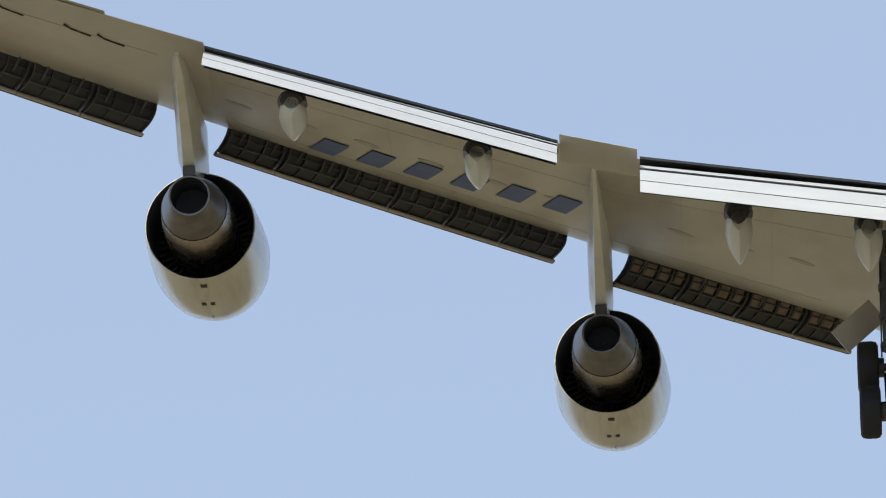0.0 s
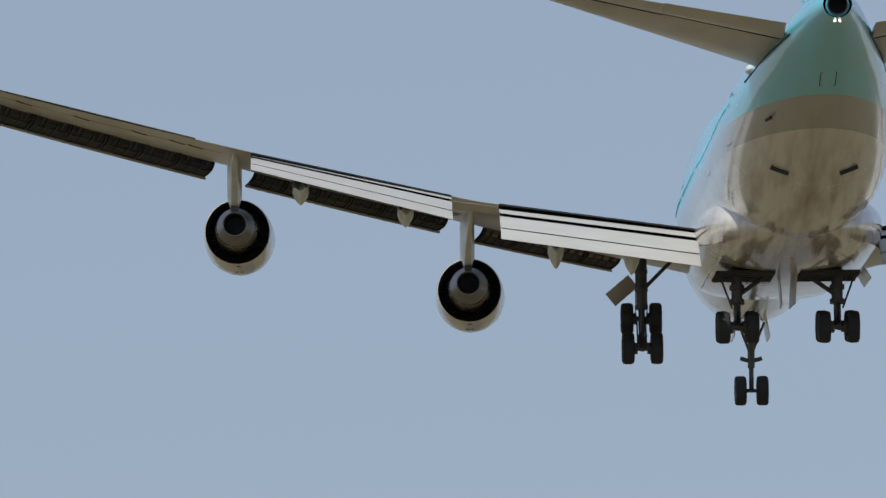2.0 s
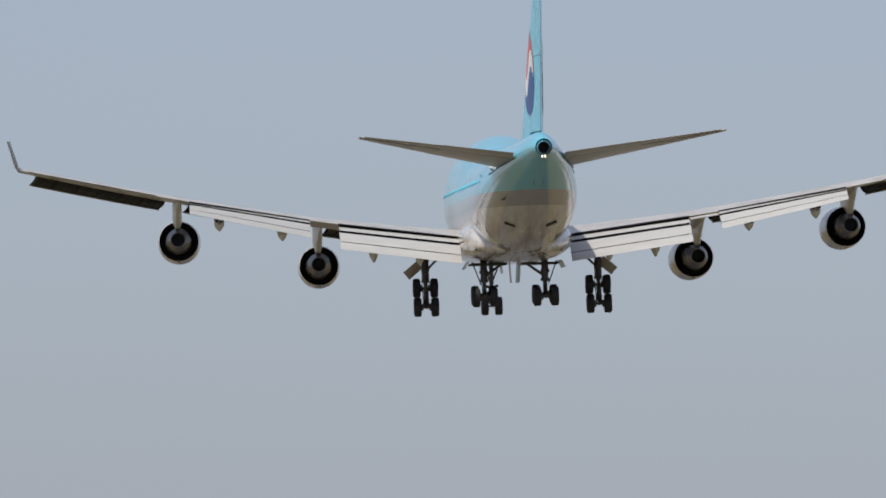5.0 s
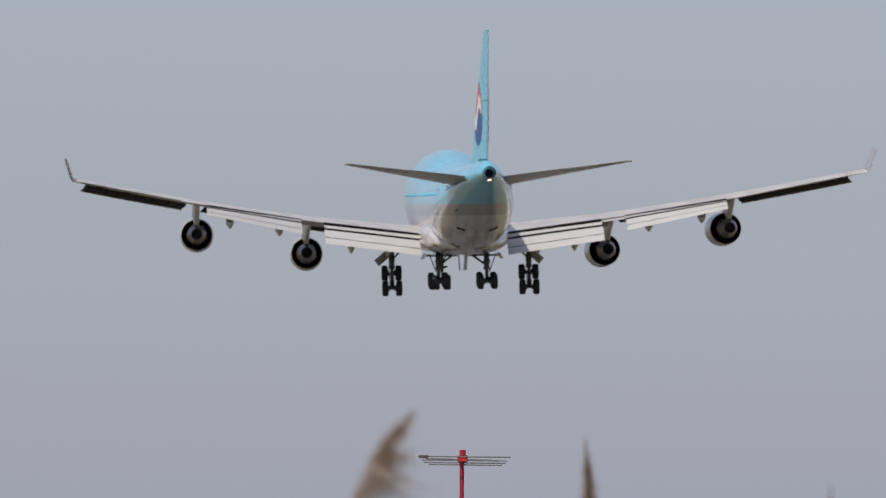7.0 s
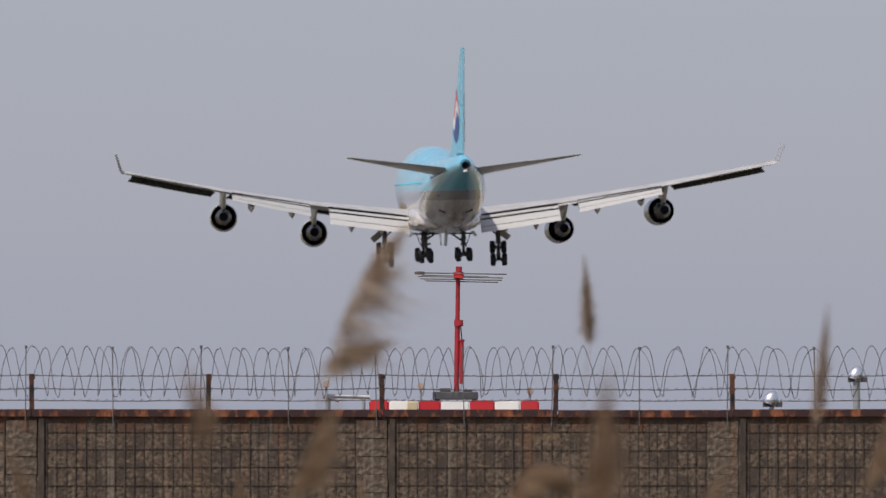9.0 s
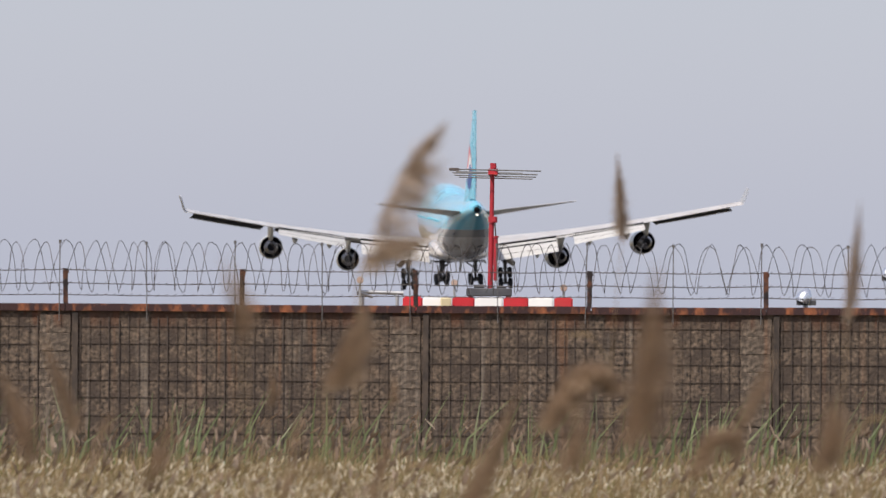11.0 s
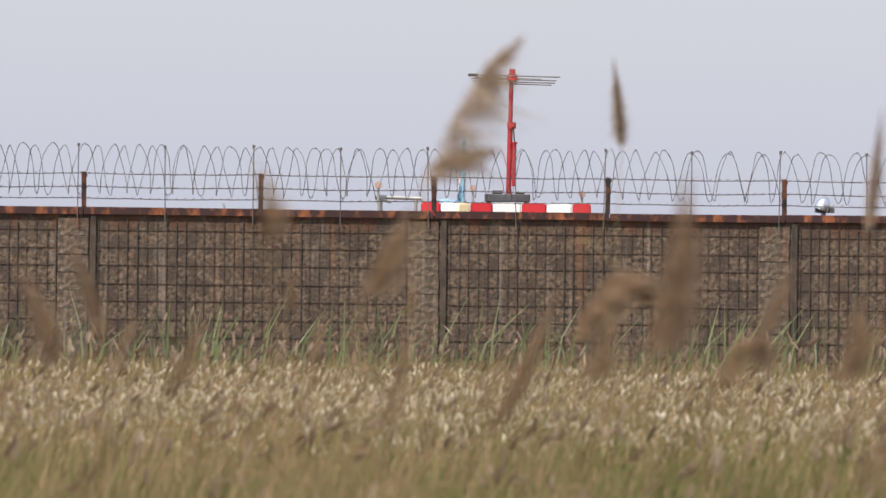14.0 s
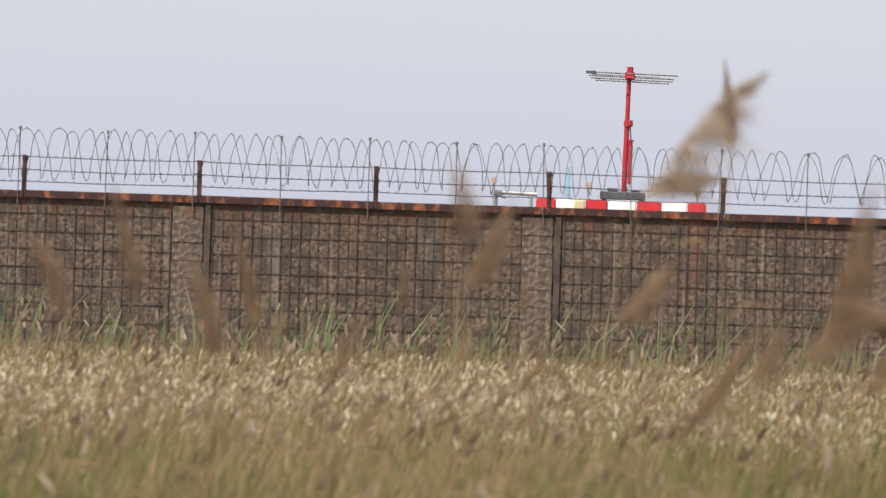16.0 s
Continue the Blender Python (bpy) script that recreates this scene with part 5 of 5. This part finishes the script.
def reed(foot, root, tip, width, hang, seed, count=850, lean=1.0, fluff=None):
    """A reed stem with a plume of fine branches from root to tip; hang bends it over."""
    rs = random.Random(seed)
    ob = tagged(new("reed"), "tall dry reed with a feathery brown plume", "reed", group="reeds in the field")
    ob.location = foot
    foot, root, tip = Vector(foot), Vector(root), Vector(tip)
    bm = bmesh.new()
    n = 8
    p = []
    for i in range(n + 1):
        u = i / n
        q = foot.lerp(root, u)
        q.x = foot.x + (root.x - foot.x) * u ** 2.2
        p.append(q - foot)
    for i, (a, b) in enumerate(zip(p, p[1:])):
        tube(bm, a, b, 0.0045 - 0.0003 * i, 0.0045 - 0.0003 * (i + 1), n=6)
    part("stem", bm, STRAW, ob, "thin dry stem")
    bm = bmesh.new()
    axis = tip - root
    along = axis.normalized()
    tufts = max(4, int(axis.length / 0.055))
    swing = [rs.uniform(0.1, 0.55) * lean for k in range(tufts + 1)]
    for i in range(count):
        u = rs.random() ** 0.8
        t = int(u * tufts)
        u = min(1, max(0, (t + 0.5 + rs.gauss(0, 0.45)) / tufts))
        c = root + axis * u + Vector((0, 0, hang * math.sin(math.pi * u))) - foot
        fat = width * (0.25 + 1.2 * math.sin(math.pi * min(1, u * 0.9 + 0.12)) ** 1.2) * (1 - 0.75 * u)
        out = Vector((abs(rs.gauss(0.35 + swing[t], 0.5)) if lean else max(-0.6, min(0.8, rs.gauss(0.08, 0.32))), rs.gauss(0, 0.7), rs.gauss(-0.25 - 0.5 * swing[t], 0.45))) * fat * (0.7 + swing[t])
        a = c + out * 0.45 + along * 0.02
        b = c + out + along * rs.uniform(0.03, 0.08) + Vector((0, 0, -0.2 * fat))
        side = (b - c).cross(Vector((rs.random() - 0.5, rs.random() - 0.5, rs.random() - 0.5))).normalized() * rs.uniform(0.0015, 0.0035)
        vs = [bm.verts.new(q) for q in (c, a + side, b, a - side)]
        bm.faces.new(vs)
    part("plume", bm, fluff or BROWN_PLUME, ob, "feathery brown plume", smooth=False)
    for k in range(3):
        bm = bmesh.new()
        u = rs.uniform(0.35, 0.8)
        c = p[int(u * n)]
        sgn = rs.choice((-1, 1))
        q = [c, c + Vector((sgn * 0.12, 0.02, 0.14)), c + Vector((sgn * 0.30, 0.03, 0.12))]
        w = Vector((0, 0.012, 0.008))
        vs = [bm.verts.new(v) for v in (q[0] - w * 0.5, q[0] + w * 0.5, q[1] + w, q[2], q[1] - w)]
        bm.faces.new(vs)
        part("leaf", bm, STRAW, ob, "dry reed leaf", smooth=False)
    reeds.append(ob)
    return ob
for i, (foot, root, tip, w, hang) in enumerate((
    ((-0.432, 32.0, 0), (-0.385, 32.0, 2.213), (-0.092, 32.0, 2.68), 0.145, 0.09),
    ((-0.432, 32.0, 0), (-0.381, 32.0, 2.247), (-0.183, 32.0, 2.31), 0.075, 0.02),
    ((0.49, 46.0, 0), (0.538, 46.0, 2.482), (0.498, 46.0, 2.855), 0.125, 0.00),
    ((1.36, 36.0, 0), (1.412, 36.0, 2.049), (1.456, 36.0, 2.462), 0.085, 0.00),
    ((0.14, 27.0, 0), (0.187, 27.0, 1.719), (0.401, 27.0, 1.808), 0.070, 0.11),
    ((0.26, 19.0, 0), (0.315, 19.0, 1.757), (0.388, 19.0, 2.082), 0.095, 0.00),
    ((-0.54, 26.0, 0), (-0.477, 26.0, 1.844), (-0.373, 26.0, 2.038), 0.050, 0.01),
    ((-0.07, 28.0, 0), (-0.02, 28.0, 1.394), (0.193, 28.0, 1.792), 0.055, 0.00),
    ((0.53, 27.0, 0), (0.595, 27.0, 1.576), (0.733, 27.0, 1.627), 0.032, 0.10),
    ((-1.04, 40.0, 0), (-0.976, 40.0, 1.659), (-0.969, 40.0, 1.795), 0.035, 0.00),
    ((0.58, 24.0, 0), (0.64, 24.0, 1.713), (0.728, 24.0, 1.885), 0.024, 0.02),
    ((-0.97, 24.0, 0), (-0.915, 24.0, 1.585), (-0.849, 24.0, 1.734), 0.035, 0.00),
    ((0.09, 20.0, 0), (0.149, 20.0, 1.684), (0.186, 20.0, 1.784), 0.035, 0.00),
    ((-0.42, 18.0, 0), (-0.476, 18.0, 1.98), (-0.493, 18.0, 2.081), 0.030, 0.00),
    ((-1.3, 30.0, 0), (-1.358, 30.0, 1.666), (-1.434, 30.0, 1.926), 0.050, 0.00),
    ((1.13, 26.0, 0), (1.192, 26.0, 1.853), (1.287, 26.0, 2.064), 0.050, 0.02),
    ((-1.06, 22.0, 0), (-1.118, 22.0, 1.686), (-1.174, 22.0, 1.863), 0.050, 0.01),
    ((-1.57, 28.0, 0), (-1.633, 28.0, 1.756), (-1.721, 28.0, 2.05), 0.050, 0.00),
    ((-1.61, 25.0, 0), (-1.674, 25.0, 1.718), (-1.769, 25.0, 1.904), 0.050, 0.02),
    ((-0.6, 44.0, 0), (-0.55, 44.0, 1.3), (-0.5, 44.0, 1.44), 0.025, 0.00),
    ((-0.56, 45.0, 0), (-0.504, 45.0, 1.62), (-0.49, 45.0, 1.731), 0.030, 0.00),
    ((0.72, 22.0, 0), (0.778, 22.0, 1.656), (0.818, 22.0, 1.807), 0.050, 0.00),
    ((-0.58, 29.0, 0), (-0.523, 29.0, 1.826), (-0.425, 29.0, 2.024), 0.060, 0.01),
)):
    reed(foot, root, tip, w, hang, 40 + i, 620 if i < 2 else 1400 if i in (2, 3, 4, 5, 7) else 700, 0.75 if i == 0 else 0 if i in (2, 3) else 0.3 if i in (4, 5, 7) else 0.8, PLUME if i < 4 else None)
rs = random.Random(77)
for i in range(16):
    d = rs.uniform(26, 56)
    x, z = rs.uniform(-0.062, 0.058) * d, 2.0 - rs.uniform(0.016, 0.028) * d
    dx = rs.uniform(0.02, 0.09)
    reed((x - 0.1, d, 0), (x, d, z), (x + dx, d, z + rs.uniform(0.12, 0.22)), rs.uniform(0.022, 0.036), rs.choice((0, 0.01, 0.05)), 100 + i, 170, 0.6)
FLIGHT = [  # seconds, place, heading, nose up, lean
    (0, (2.07, 199.62, 64.68), 2.027, 4.093, -1.531),
    (0.5, (2.19, 237.35, 62.27), 2.292, 3.897, -1.197),
    (1, (2.29, 275.43, 59.82), 2.533, 3.752, -0.746),
    (1.5, (2.34, 313.51, 57.32), 2.717, 3.652, -0.529),
    (2, (2.34, 352.03, 54.74), 2.853, 3.628, -0.689),
    (2.5, (2.29, 390.56, 52.16), 2.921, 3.568, -0.879),
    (3, (2.16, 428.97, 49.62), 2.901, 3.403, -0.621),
    (3.5, (2.00, 467.04, 47.14), 2.908, 3.100, -0.354),
    (4, (1.81, 505.39, 44.57), 2.964, 2.977, -0.672),
    (4.5, (1.61, 543.68, 41.95), 3.056, 2.960, -1.290),
    (4.7, (1.52, 559.00, 40.90), 3.096, 2.962, -1.469),
    (6.8, (0.24, 719.46, 30.06), 3.635, 2.667, -0.540),
    (7, (0.08, 734.77, 29.14), 3.654, 2.563, -0.449),
    (7.5, (-0.35, 773.10, 26.91), 3.685, 2.244, -0.227),
    (8, (-0.78, 811.63, 24.53), 3.714, 1.874, -0.144),
    (8.5, (-1.19, 850.01, 22.26), 3.743, 1.523, -0.286),
    (9, (-1.49, 888.40, 19.53), 3.788, 1.339, -0.966),
    (9.5, (-1.85, 926.75, 16.77), 3.852, 1.299, -1.542),
    (10, (-2.40, 965.23, 13.61), 3.908, 1.410, -1.567),
    (10.2, (-2.65, 980.65, 12.40), 3.923, 1.468, -1.538),
    (12.3, (-6.47, 1143.77, 1.35), 3.750, 2.397, -0.308),
    (12.5, (-6.85, 1159.22, 0.32), 3.731, 2.484, -0.237),
    (13, (-7.25, 1196.72, -1.95), 3.481, 1.987, 0.000),
    (13.5, (-7.65, 1233.22, -2.69), 3.231, 1.490, 0.000),
    (14, (-8.05, 1267.22, -3.60), 2.981, 0.994, 0.000),
    (15, (-8.85, 1331.72, -5.32), 2.481, 0.994, 0.000),
    (16, (-9.65, 1390.22, -6.88), 1.981, 0.994, 0.000),
]


AILERON = [(0, 0), (0.5, 17), (1, 8), (1.5, 0), (2, 8), (2.5, 17), (3, 2), (4, 0), (16, 0)]  # seconds, degrees of droop of the port aileron


def motions():
    walk(plane, [(t, Matrix.Translation(p) @ turn(h, u, s)) for t, p, h, u, s in FLIGHT])
    for s, ob in wing_trucks.items():
        walk(ob, [(0, pose(s * 5.55, 1.5, 0.33, TRUCK_TILT, 0, 0)), (12.2, pose(s * 5.55, 1.5, 0.33, TRUCK_TILT, 0, 0)),
                  (12.5, pose(s * 5.55, 1.5, 0.33, 0, 0, 0)), (16, pose(s * 5.55, 1.5, 0.33, 0, 0, 0))])
    hinge = te(12.1) + Vector((0, 0.25, -0.38))
    walk(ailerons[-1], [(t, Matrix.Translation(hinge) @ Matrix.Rotation(radians(a), 4, "X") @ Matrix.Translation(-hinge)) for t, a in AILERON])
    for i, ob in enumerate(reeds):
        x, y, z = ob.location
        rows = []
        for k in range(81):
            t = k * 0.2
            rows.append((t, pose(x, y, z, 0.12 * math.sin(1.7 * t + i * 1.3), gust(i, t), 0)))
        walk(ob, rows)


# how far the wind bends single reeds: seconds and degrees
GUSTS = {}
GUSTS[0] = [(6.8, -2.75), (7, -2.23), (7.4, -2.74), (8, -1.79), (8.5, -1.85), (9, -2.55), (9.5, -3.27), (10, -3.25), (12.5, -0.72), (13, 0.01), (13.5, 0.88), (14, 2.04), (14.5, 2.84), (15, 2.19), (15.5, 0.04), (15.8, 7.49), (16, 11.69)]
GUSTS[1] = GUSTS[0]
GUSTS[2] = [(7, 2.57), (7.5, 2.57), (8, 2.10), (8.5, 2.71), (9, 2.85), (9.5, 2.31), (10, 1.83), (12.5, 4.03), (13, -0.01), (13.5, 0.09), (14, 0.46), (14.5, -3.17), (15, -5.88), (15.5, -0.66), (15.8, 0.46), (16, -0.28)]
GUSTS[3] = [(7.5, 0.18), (8, -0.06), (8.5, -0.44), (9, -0.05), (9.5, -0.75), (10, -0.30), (14, 0.01)]
GUSTS[4] = [(9, -3.01), (9.5, -3.39), (10, -2.84), (12.5, -0.49), (13, 0.00), (13.5, 0.00), (14, -0.01), (14.5, 1.83), (15, 5.34), (15.5, 7.46), (15.8, 11.46), (16, 11.81)]
GUSTS[5] = [(8.5, -2.10), (9, -2.37), (9.5, -2.00), (10, -2.62), (12.5, 0.13), (13, 0.01), (14, -0.82), (14.5, -0.65), (15, 0.09), (15.5, -0.93), (15.8, 3.04)]
GUSTS[7] = [(12.5, -3.58), (13, 0.01), (13.5, -2.31), (14, -2.04), (14.5, -1.85), (15, 3.61), (15.5, 9.27), (15.8, 9.42), (16, 7.55)]
GUSTS[6] = [(12.5, 0), (13.5, 0.4), (14.5, 2.8), (15, 1.1), (15.5, -1.2), (16, 0.6)]
GUSTS[9] = GUSTS[20] = [(0, 0.0), (16, 0.0)]
GUSTS[22] = [(13.5, 0), (14.5, 3.9), (15, 12.2), (15.5, 12.7), (16, 16.1)]
LOOSE = [(9, -1.2), (12.5, 0), (14, 0.2), (15, 2.0), (16, 4.5)]  # the other reeds


def gust(i, t):
    row = GUSTS.get(i, LOOSE)
    bend = float(np.interp(t, [r[0] for r in row], [r[1] for r in row]))
    if i not in GUSTS:
        bend += 0.25 * math.sin(1.7 * t + i * 1.3) + 0.15 * math.sin(2.9 * t + i * 2.1)
    elif t < row[0][0] - 0.3:
        bend += 0.3 * math.sin(2.1 * t + i)
    return bend


motions()
